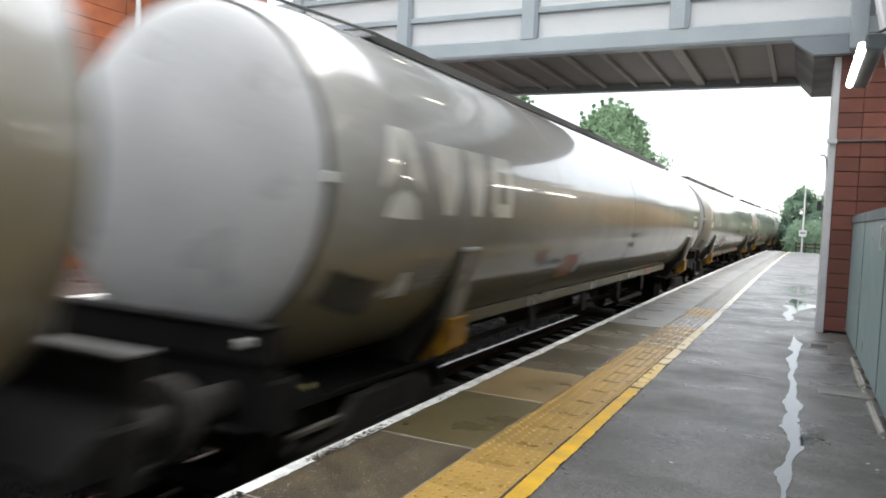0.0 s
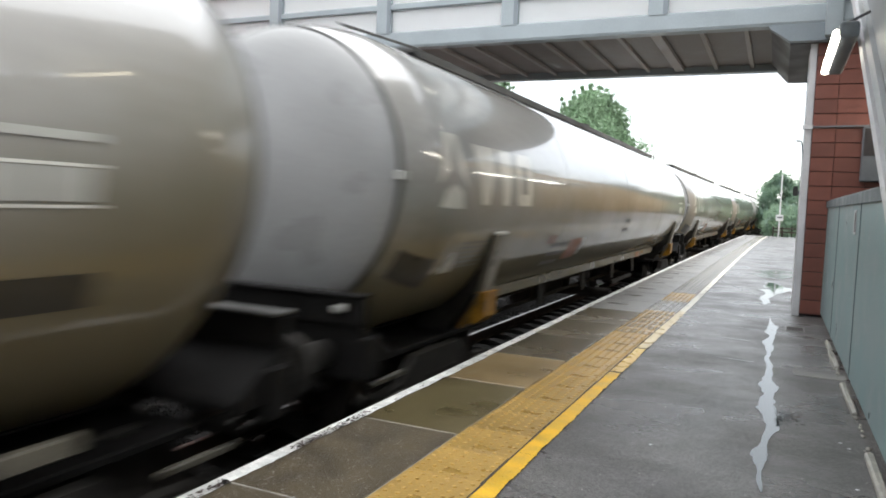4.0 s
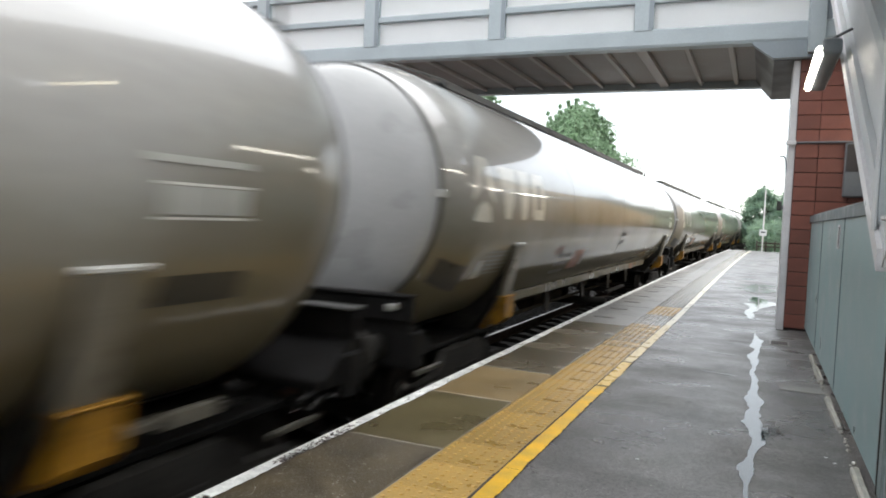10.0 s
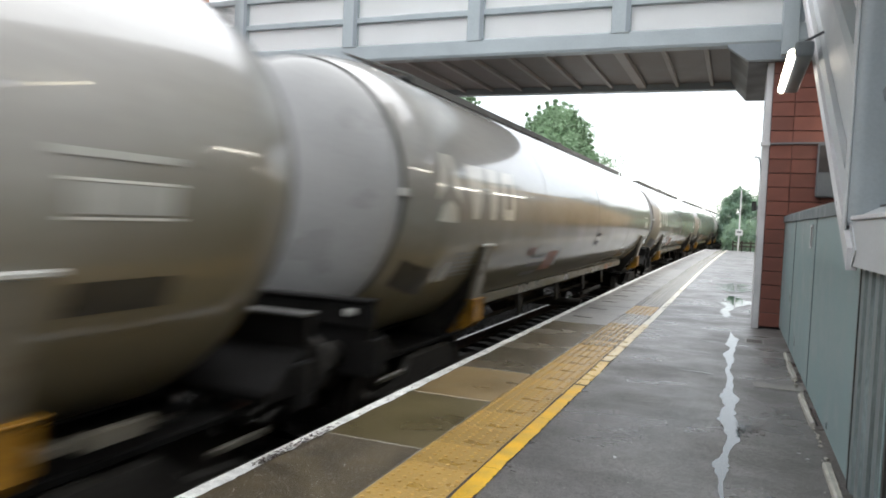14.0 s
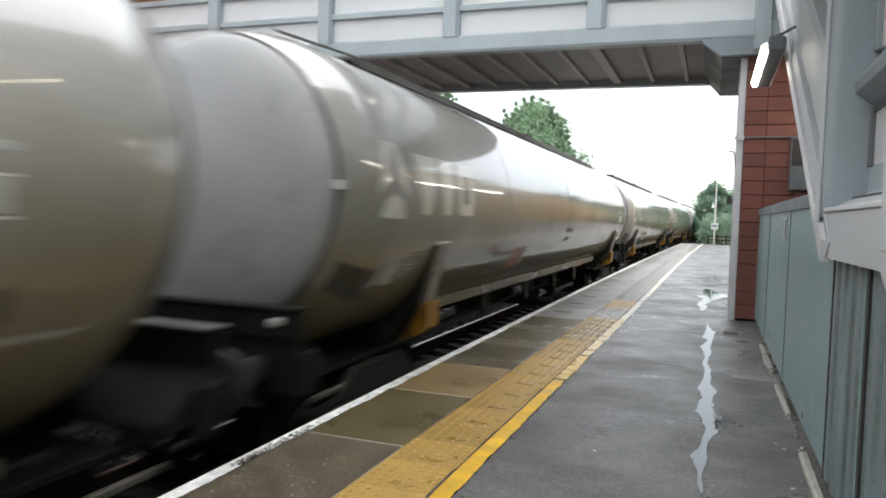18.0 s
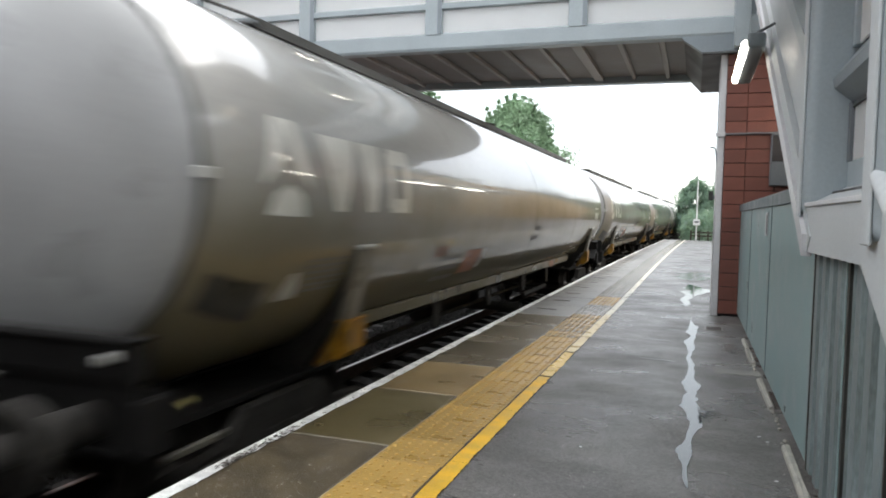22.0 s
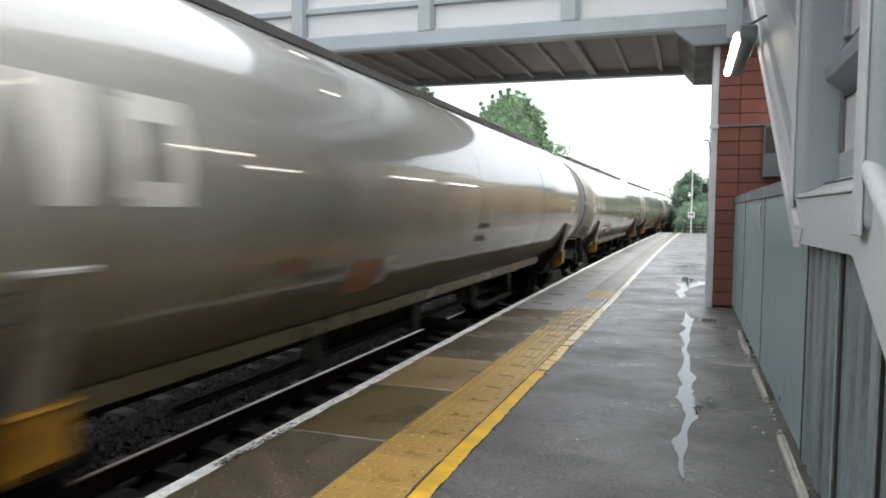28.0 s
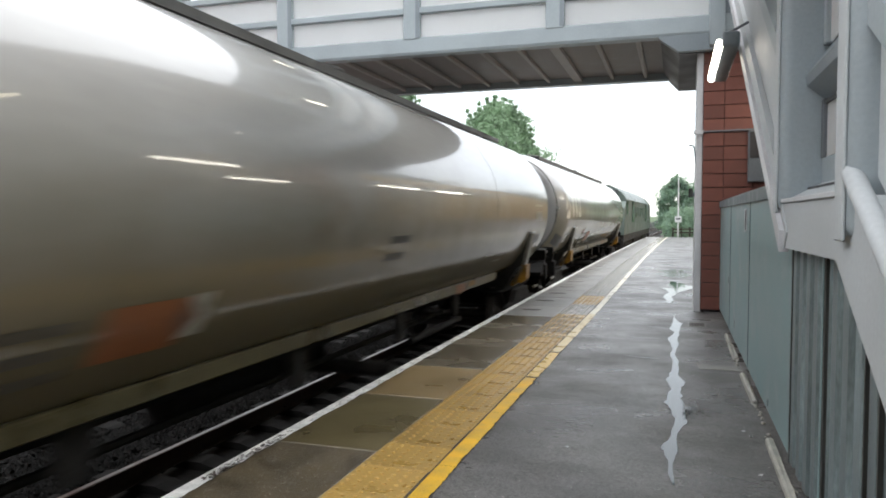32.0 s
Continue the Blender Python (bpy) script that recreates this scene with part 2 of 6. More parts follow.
def asphalt_material():
    """Worn asphalt, in part glossy with rain, in part drying."""
    m = shade("wet_asphalt", (0.098, 0.094, 0.09), 0.4, 0.0, 0.30, 1.5, 0.35, 150, rvar=0.0, spec=0.33)
    n, l = m.node_tree.nodes, m.node_tree.links
    b = n["Principled BSDF"]
    tc, mp = n.new("ShaderNodeTexCoord"), n.new("ShaderNodeMapping")
    mp.inputs["Scale"].default_value = (0.6, 0.9, 1)
    mp.inputs["Rotation"].default_value = (0, 0, 0.12)
    l.new(tc.outputs["Object"], mp.inputs["Vector"])
    wet = n.new("ShaderNodeTexNoise")
    wet.inputs["Scale"].default_value, wet.inputs["Detail"].default_value, wet.inputs["Roughness"].default_value = 1.5, 8, 0.6
    l.new(mp.outputs[0], wet.inputs["Vector"])
    # pale and dark stones in the surface
    chips = n.new("ShaderNodeTexVoronoi")
    chips.inputs["Scale"].default_value = 95
    l.new(tc.outputs["Object"], chips.inputs["Vector"])
    tone = n.new("ShaderNodeSeparateColor")
    l.new(chips.outputs["Color"], tone.inputs[0])
    lift = n.new("ShaderNodeMapRange")
    lift.interpolation_type = "SMOOTHSTEP"
    lift.inputs["From Min"].default_value, lift.inputs["From Max"].default_value = 0.0, 1.0
    lift.inputs["To Min"].default_value, lift.inputs["To Max"].default_value = 0.7, 1.45
    l.new(tone.outputs[0], lift.inputs["Value"])
    paint = b.inputs["Base Color"].links[0].from_socket
    mul = n.new("ShaderNodeMix")
    mul.data_type, mul.blend_type = "RGBA", "MULTIPLY"
    mul.inputs["Factor"].default_value = 1.0
    l.new(paint, mul.inputs["A"])
    l.new(lift.outputs[0], mul.inputs["B"])
    l.new(mul.outputs["Result"], b.inputs["Base Color"])
    r = n.new("ShaderNodeMapRange")
    r.inputs["From Min"].default_value, r.inputs["From Max"].default_value = 0.36, 0.64
    r.inputs["To Min"].default_value, r.inputs["To Max"].default_value = 0.20, 0.52
    l.new(wet.outputs["Fac"], r.inputs["Value"])
    l.new(r.outputs[0], b.inputs["Roughness"])
    return m


ASPHALT = asphalt_material()
COPING_DARK = shade("coping_olive", (0.10, 0.08, 0.038), 0.32, 0.0, 0.2, 1.6, 0.2, 110, rvar=0.1, spec=0.28)
COPING_BROWN = shade("coping_brown", (0.185, 0.132, 0.064), 0.36, 0.0, 0.2, 1.6, 0.2, 110, rvar=0.12, spec=0.3, per_piece=0.15)
COPING_WET = shade("coping_wet", (0.105, 0.088, 0.06), 0.22, 0.0, 0.25, 1.2, 0.08, 110, rvar=0.12, per_piece=0.2)
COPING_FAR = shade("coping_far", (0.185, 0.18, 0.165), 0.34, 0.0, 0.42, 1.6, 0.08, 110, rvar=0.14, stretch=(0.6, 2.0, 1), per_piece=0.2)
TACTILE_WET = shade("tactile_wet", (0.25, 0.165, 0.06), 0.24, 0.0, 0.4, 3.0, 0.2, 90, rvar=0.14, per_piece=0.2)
# pale grey tone stands in for sky sheen on the wet slabs
TACTILE_SHEEN = shade("tactile_sheen", (0.33, 0.32, 0.295), 0.17, 0.0, 0.35, 9.0, 0.2, 90, rvar=0.14, per_piece=0.12)
SPECK = shade("aggregate_speck", (0.42, 0.41, 0.38), 0.5, 0.0, 0.3, 10, 0.1, 60)
COPING = shade("coping_concrete", (0.088, 0.068, 0.038), 0.36, 0.0, 0.32, 5.0, 0.6, 200, rvar=0.08, spec=0.32, per_piece=0.2)
TACTILE = shade("tactile_yellow", (0.38, 0.235, 0.055), 0.36, 0.0, 0.28, 2.0, 0.25, 90, rvar=0.16, per_piece=0.14)
WET_FILM = shade("wet_film", (0.05, 0.05, 0.05), 0.13, 0.0, 0.3, 3, 0.05, 60, rvar=0.07)
# paler tops paint a wet glint onto the worn blisters
BLISTER = shade("blister_glint", (0.52, 0.34, 0.11), 0.4, 0.0, 0.2, 6, 0.1, 90)
LINE_YELLOW = shade("line_yellow", (0.68, 0.40, 0.02), 0.4, 0.0, 0.3, 5, 0.3, 110)
LINE_WHITE = shade("line_white", (0.74, 0.74, 0.71), 0.5, 0.0, 0.3, 8, 0.35, 110)
CHIP = shade("bare_concrete", (0.07, 0.05, 0.04), 0.6, 0.0, 0.4, 10, 0.4, 110)
JOINT = shade("joint_mortar", (0.30, 0.28, 0.24), 0.6, 0.0, 0.3, 6, 0.3, 90)
PLAT_WALL = shade("platform_brick", (0.07, 0.055, 0.045), 0.85, 0.0, 0.4, 3, 0.4, 40)
COVER = shade("cover_concrete", (0.20, 0.195, 0.18), 0.5, 0.0, 0.3, 6, 0.4, 80)
KERB = shade("kerb_concrete", (0.30, 0.29, 0.255), 0.6, 0.0, 0.35, 4, 0.4, 60, per_piece=0.2)
STEEL_GREY = shade("bridge_steel", (0.325, 0.368, 0.385), 0.42, 0.0, 0.10, 1.6, 0.04, 50)
STEEL_PALE = shade("stair_steel", (0.46, 0.485, 0.495), 0.5, 0.0, 0.09, 1.6, 0.03, 50)
STEEL_DARK = shade("recess_steel", (0.12, 0.13, 0.14), 0.5, 0.0, 0.15, 2, 0.05, 50)
CANOPY_WHITE = shade("canopy_white", (0.72, 0.72, 0.70), 0.5, 0.0, 0.08, 2, 0.03, 40)
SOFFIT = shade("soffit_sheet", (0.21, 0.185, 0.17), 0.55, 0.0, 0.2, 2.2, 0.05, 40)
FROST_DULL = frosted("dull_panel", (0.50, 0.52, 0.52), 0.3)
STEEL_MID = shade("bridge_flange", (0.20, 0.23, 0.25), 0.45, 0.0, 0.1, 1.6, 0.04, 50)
# near-black tone puts the underside's shade into the crosshead
HAUNCH = shade("crosshead_shaded", (0.075, 0.07, 0.066), 0.6, 0.0, 0.2, 2.2, 0.05, 40)
SOFFIT_RIB = shade("soffit_rib", (0.32, 0.29, 0.27), 0.5, 0.0, 0.15, 2.2, 0.05, 40)
FENCE = shade("fence_sheet", (0.235, 0.325, 0.33), 0.42, 0.1, 0.24, 2.6, 0.25, 80)
CORRUGATED = shade("corrugated_sheet", (0.205, 0.25, 0.255), 0.42, 0.3, 0.4, 2.5, 0.08, 60, stretch=(1, 3, 0.4))
CAPPING = shade("capping_flashing", (0.115, 0.14, 0.148), 0.5, 0.2, 0.2, 4, 0.1, 50)
TILE = shade("terracotta_tile", (0.155, 0.052, 0.036), 0.55, 0.0, 0.24, 3, 0.12, 70, per_piece=0.16)
TILE_ORANGE = shade("orange_tile", (0.40, 0.115, 0.045), 0.5, 0.0, 0.2, 3, 0.1, 70, per_piece=0.12)
TAN_BRICK = shade("tan_brick", (0.40, 0.255, 0.10), 0.8, 0.0, 0.3, 0.6, 0.3, 25)
TILE_BACK = shade("tile_backing", (0.03, 0.025, 0.025), 0.8, 0.0, 0.3, 4, 0.2, 40)
TRIM = shade("corner_trim", (0.52, 0.52, 0.53), 0.4, 0.0, 0.1, 3, 0.03, 40)
FROST = frosted("frosted_panel", (0.95, 0.955, 0.95), 0.62)
# paler copies of the yellow paint, with sky glare put into their colour
LINE_MID = shade("line_sheen", (0.66, 0.40, 0.035), 0.33, 0.0, 0.2, 7, 0.25, 110, tint=(0.66, 0.48, 0.16))
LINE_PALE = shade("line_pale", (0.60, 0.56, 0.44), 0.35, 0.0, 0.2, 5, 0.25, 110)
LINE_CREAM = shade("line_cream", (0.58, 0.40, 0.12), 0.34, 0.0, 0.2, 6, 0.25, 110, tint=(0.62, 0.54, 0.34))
TUBE_WARM = glow("warm_tube", (1.0, 0.88, 0.62), 6.0)
TUBE = glow("lamp_tube", (1.0, 0.94, 0.80), 12.0)
RAIL_TOP = shade("rail_top", (0.26, 0.25, 0.24), 0.42, 1.0, 0.3, 3, 0.06, 60)
RAIL = shade("rail_side", (0.06, 0.04, 0.03), 0.6, 0.4, 0.3, 5, 0.2, 50)
# stones, bed and sleepers toned near-black to carry the shade under the train
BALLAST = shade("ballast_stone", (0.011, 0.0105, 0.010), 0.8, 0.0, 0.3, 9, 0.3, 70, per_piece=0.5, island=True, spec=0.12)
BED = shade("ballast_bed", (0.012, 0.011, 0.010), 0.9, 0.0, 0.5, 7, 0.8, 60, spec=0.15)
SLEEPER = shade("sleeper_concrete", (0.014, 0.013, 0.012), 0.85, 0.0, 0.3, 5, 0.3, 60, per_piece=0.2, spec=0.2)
GRASS = shade("verge_grass", (0.05, 0.085, 0.03), 0.9, 0.0, 0.4, 0.6, 0.6, 14)
LEAF = shade("tree_leaf", (0.22, 0.325, 0.20), 0.5, 0.0, 0.3, 0.5, 0.0, 5, per_piece=0.32, island=True)


def leaf_material(m):
    """Leaves that let some of the sky's light through."""
    n, l = m.node_tree.nodes, m.node_tree.links
    b = n["Principled BSDF"]
    tr, ms = n.new("ShaderNodeBsdfTranslucent"), n.new("ShaderNodeMixShader")
    tr.inputs["Color"].default_value = (0.34, 0.48, 0.30, 1)
    ms.inputs["Fac"].default_value = 0.45
    l.new(b.outputs[0], ms.inputs[1])
    l.new(tr.outputs[0], ms.inputs[2])
    l.new(ms.outputs[0], n["Material Output"].inputs["Surface"])


# bluer leaf tone puts the distance haze into the far foliage
LEAF_HAZE = shade("hazed_leaf", (0.165, 0.245, 0.205), 0.6, 0.0, 0.25, 0.5, 0.0, 5, per_piece=0.25, island=True)
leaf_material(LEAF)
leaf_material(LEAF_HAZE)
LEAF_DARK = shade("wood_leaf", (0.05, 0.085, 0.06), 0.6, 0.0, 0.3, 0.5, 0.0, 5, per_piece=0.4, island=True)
BARK = shade("tree_bark", (0.06, 0.05, 0.04), 0.9, 0.0, 0.3, 4, 0.5, 30)
POLE_WHITE = shade("pole_white", (0.68, 0.69, 0.70), 0.45, 0.0, 0.08, 3, 0.03, 30)
LOCO_GREEN = shade("loco_green", (0.07, 0.10, 0.085), 0.35, 0.0, 0.2, 1.2, 0.05, 30)
LOCO_GREY = shade("loco_grey", (0.10, 0.132, 0.114), 0.5, 0.0, 0.25, 1.5, 0.05, 30)
GLASS_DARK = shade("cab_glass", (0.015, 0.018, 0.02), 0.08, 0.0, 0.2, 3, 0.0, 20)


def water_material():
    m = bpy.data.materials.new("puddle_water")
    m.use_nodes = True
    n, l = m.node_tree.nodes, m.node_tree.links
    b = n["Principled BSDF"]
    b.inputs["Base Color"].default_value = (0.035, 0.055, 0.056, 1)
    b.inputs["Roughness"].default_value = 0.03
    b.inputs["Specular IOR Level"].default_value = 0.25
    tc, nz, bp = n.new("ShaderNodeTexCoord"), n.new("ShaderNodeTexNoise"), n.new("ShaderNodeBump")
    nz.inputs["Scale"].default_value = 9
    bp.inputs["Strength"].default_value, bp.inputs["Distance"].default_value = 0.03, 0.01
    l.new(tc.outputs["Object"], nz.inputs["Vector"])
    l.new(nz.outputs["Fac"], bp.inputs["Height"])
    l.new(bp.outputs[0], b.inputs["Normal"])
    return m


WATER = water_material()

# ---- mesh helpers ----
def mesh_of(bm, name, mat, smooth=False):
    me = bpy.data.meshes.new(name)
    bm.normal_update()
    bm.to_mesh(me)
    bm.free()
    if smooth:
        for p in me.polygons:
            p.use_smooth = True
        me.set_sharp_from_angle(angle=radians(35))
    me.materials.append(mat)
    return me


def part(name, bm, material, parent=None, label="", smooth=False):
    ob = new(name, mesh_of(bm, name, material, smooth))
    if parent:
        ob.parent = parent
    if label:
        ob["label"] = label
    return ob


def piece(name, me, parent, m):
    """One more object on a shared mesh."""
    ob = new(name, me)
    ob.parent = parent
    ob.matrix_basis = m
    return ob


def group_at(name, m, label, category, group="", kind=""):
    ob = new(name)
    ob.empty_display_size = 0.2
    ob.matrix_basis = m
    return tagged(ob, label, category, group, kind)


def box(bm, x0, x1, y0, y1, z0, z1, bevel=0.0, seg=1):
    r = bmesh.ops.create_cube(bm, size=1.0, matrix=Matrix.Translation(((x0 + x1) / 2, (y0 + y1) / 2, (z0 + z1) / 2))
                              @ Matrix.Diagonal((abs(x1 - x0), abs(y1 - y0), abs(z1 - z0), 1)))
    if bevel:
        edges = list({e for v in r["verts"] for e in v.link_edges})
        bmesh.ops.bevel(bm, geom=edges, offset=bevel, segments=seg, affect="EDGES", profile=0.5)
    return bm


def boxes(*rows, bevel=0.0):
    bm = bmesh.new()
    for r in rows:
        box(bm, *r, bevel=bevel)
    return bm


def rod(bm, a, b, r, r2=None, seg=10, caps=True):
    a, b = Vector(a), Vector(b)
    d = b - a
    m = Matrix.Translation((a + b) / 2) @ d.to_track_quat("Z", "Y").to_matrix().to_4x4()
    bmesh.ops.create_cone(bm, cap_ends=caps, segments=seg, radius1=r, radius2=r if r2 is None else r2, depth=d.length, matrix=m)
    return bm


def prism(bm, outline, axis, a, b):
    """A flat outline pushed along an axis from a to b. The outline is (y, z), (x, z) or (x, y)."""
    def at(p, v):
        return {"x": (v, p[0], p[1]), "y": (p[0], v, p[1]), "z": (p[0], p[1], v)}[axis]
    lo = [bm.verts.new(at(p, a)) for p in outline]
    hi = [bm.verts.new(at(p, b)) for p in outline]
    n = len(outline)
    bm.faces.new(lo)
    bm.faces.new(hi)
    for i in range(n):
        bm.faces.new((lo[i], lo[(i + 1) % n], hi[(i + 1) % n], hi[i]))
    bmesh.ops.recalc_face_normals(bm, faces=bm.faces)
    return bm


def spin(bm, profile, seg=48, axis="y"):
    """Turn a profile of (radius, along) round an axis."""
    rings = []
    for r, a in profile:
        if r < 1e-5:
            rings.append([bm.verts.new((0, a, 0) if axis == "y" else (a, 0, 0))])
        else:
            ring = []
            for i in range(seg):
                c, s = r * math.cos(2 * math.pi * i / seg), r * math.sin(2 * math.pi * i / seg)
                ring.append(bm.verts.new((c, a, s) if axis == "y" else (a, c, s)))
            rings.append(ring)
    for p, q in zip(rings, rings[1:]):
        for i in range(seg):
            j = (i + 1) % seg
            if len(p) == 1:
                bm.faces.new((p[0], q[i], q[j]))
            elif len(q) == 1:
                bm.faces.new((p[i], p[j], q[0]))
            else:
                bm.faces.new((p[i], p[j], q[j], q[i]))
    bmesh.ops.recalc_face_normals(bm, faces=bm.faces)
    return bm


# ---- the plan: x across, y along the line, z = 0 on the platform ----
EDGE = -2.24            # platform edge
TACT0, TACT1 = -1.507, -1.098
LINE1 = -0.985        # outer side of the yellow line
FENCE_X = 0.76
RAIL_Z = -0.85
TRACK_X = -3.72         # middle of the line that the train is on
TRACK2_X = -7.15
PLAT_END = 50.0
BED_Z = RAIL_Z - 0.24


def bend(y):
    """The line and its platform curve gently to the right, then run straight."""
    u = max(0.0, min(56.0, y - 4.0))
    return 0.00028 * u * u + 0.0314 * max(0.0, y - 60.0)


def heading(y):
    return -math.degrees(math.atan(0.00056 * max(0.0, min(56.0, y - 4.0))))


# ---- ground, track bed, platform ----
def ground():
    bm = bmesh.new()
    bmesh.ops.create_grid(bm, x_segments=2, y_segments=2, size=2500, matrix=Matrix.Translation((0, 0, BED_Z - 0.06)))
    tagged(part("ground", bm, GRASS), "rough green ground beyond the line", "ground", kind="structure")
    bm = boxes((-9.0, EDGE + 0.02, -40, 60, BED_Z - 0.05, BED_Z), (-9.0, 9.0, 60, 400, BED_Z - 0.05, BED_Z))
    tagged(part("ballast_bed", bm, BED), "wet ballast bed between the platforms, toned near-black as in shade", "track bed", kind="structure")


def stones():
    rng = np.random.RandomState(4)
    n = 26000
    base = np.array([(1, 0, 0), (-1, 0, 0), (0, 1, 0), (0, -1, 0), (0, 0, 1), (0, 0, -1)], float)
    tri = np.array([(0, 2, 4), (2, 1, 4), (1, 3, 4), (3, 0, 4), (2, 0, 5), (1, 2, 5), (3, 1, 5), (0, 3, 5)])
    y = 1.2 + 22 * rng.rand(n) ** 1.5
    x = rng.uniform(-6.6, -3.06, n)
    # stones are kept out of the strips beside the rail to leave them shadow-black
    bare = (x > -4.45) | ((x > -4.80) & (rng.rand(n) < 0.7))
    x = np.where(bare, rng.uniform(-6.6, -4.80, n), x)
    s = rng.uniform(0.018, 0.042, n)
    verts = base[None] * s[:, None, None] * rng.uniform(0.6, 1.25, (n, 6, 1))
    ang = rng.uniform(0, 6.28, n)
    c, si = np.cos(ang), np.sin(ang)
    vx = verts[..., 0] * c[:, None] - verts[..., 1] * si[:, None]
    vy = verts[..., 0] * si[:, None] + verts[..., 1] * c[:, None]
    vz = verts[..., 2] * 0.8
    heap = 0.05 * np.sin(x * 9 + y * 2) * rng.rand(n)
    v = np.stack([vx + x[:, None], vy + y[:, None], vz + (BED_Z + 0.055 + heap)[:, None]], -1).reshape(-1, 3)
    f = (tri[None] + 6 * np.arange(n)[:, None, None]).reshape(-1, 3)
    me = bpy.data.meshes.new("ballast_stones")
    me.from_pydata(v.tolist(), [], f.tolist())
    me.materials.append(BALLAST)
    tagged(new("ballast_stones", me), "loose wet ballast stones beside the rails, toned dark as in shade", "ballast", kind="stuff")


def follow(bm, first):
    """Shift the vertices from the given one on sideways with the line's curve."""
    bm.verts.ensure_lookup_table()
    for v in bm.verts[first:]:
        v.co.x += bend(v.co.y)


def track(x, name):
    spans = [(-40, 4)] + [(4 + 8 * i, 12 + 8 * i) for i in range(7)] + [(60, 300)]
    t = group_at(name, pose(x, 0, 0), "dark steel rails on sleepers in wet ballast", "track", kind="structure")
    prof = [(-0.07, 0), (0.07, 0), (0.07, 0.012), (0.012, 0.03), (0.012, 0.11), (0.035, 0.12), (0.035, 0.155), (-0.035, 0.155),
            (-0.035, 0.12), (-0.012, 0.11), (-0.012, 0.03), (-0.07, 0.012)]
    for s in (-1, 1):
        bm = bmesh.new()
        for a, c in spans:
            n = len(bm.verts)
            prism(bm, [(p + s * 0.7525, q + RAIL_Z - 0.159) for p, q in prof], "y", a, c)
            follow(bm, n)
        part("rail", bm, RAIL, t, "rusty rail")
        bm = bmesh.new()
        for a, c in spans:
            n = len(bm.verts)
            box(bm, s * 0.7525 - 0.022, s * 0.7525 + 0.022, a, c, RAIL_Z - 0.003, RAIL_Z)
            follow(bm, n)
        part("rail_head", bm, RAIL_TOP, t, "polished running surface of the rail")
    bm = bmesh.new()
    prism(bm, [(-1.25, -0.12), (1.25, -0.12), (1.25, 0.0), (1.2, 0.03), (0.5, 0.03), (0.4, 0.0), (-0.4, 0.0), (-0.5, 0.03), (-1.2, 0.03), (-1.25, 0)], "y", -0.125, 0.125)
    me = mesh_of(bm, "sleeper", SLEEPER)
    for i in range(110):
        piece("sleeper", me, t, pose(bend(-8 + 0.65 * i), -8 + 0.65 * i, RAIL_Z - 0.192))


def outline_sheet(bm, xs_of, y0, y1, z, step):
    """A flat sheet between two wavering edges along y."""
    n = int((y1 - y0) / step)
    rows = []
    for i in range(n + 1):
        y = y0 + (y1 - y0) * i / n
        a, b = xs_of(y)
        rows.append((bm.verts.new((a, y, z)), bm.verts.new((b, y, z))))
    for p, q in zip(rows, rows[1:]):
        bm.faces.new((p[0], p[1], q[1], q[0]))


def wob(y, k, seed=0.0):
    return noise.noise((y * k, seed, 0.3))


def strip(y):
    return 0.011 * max(0.0, min(8.0, y - 4.0))


def drift(y):
    """The paved strip bears a little away from the edge along the platform."""
    return strip(y) + bend(y)


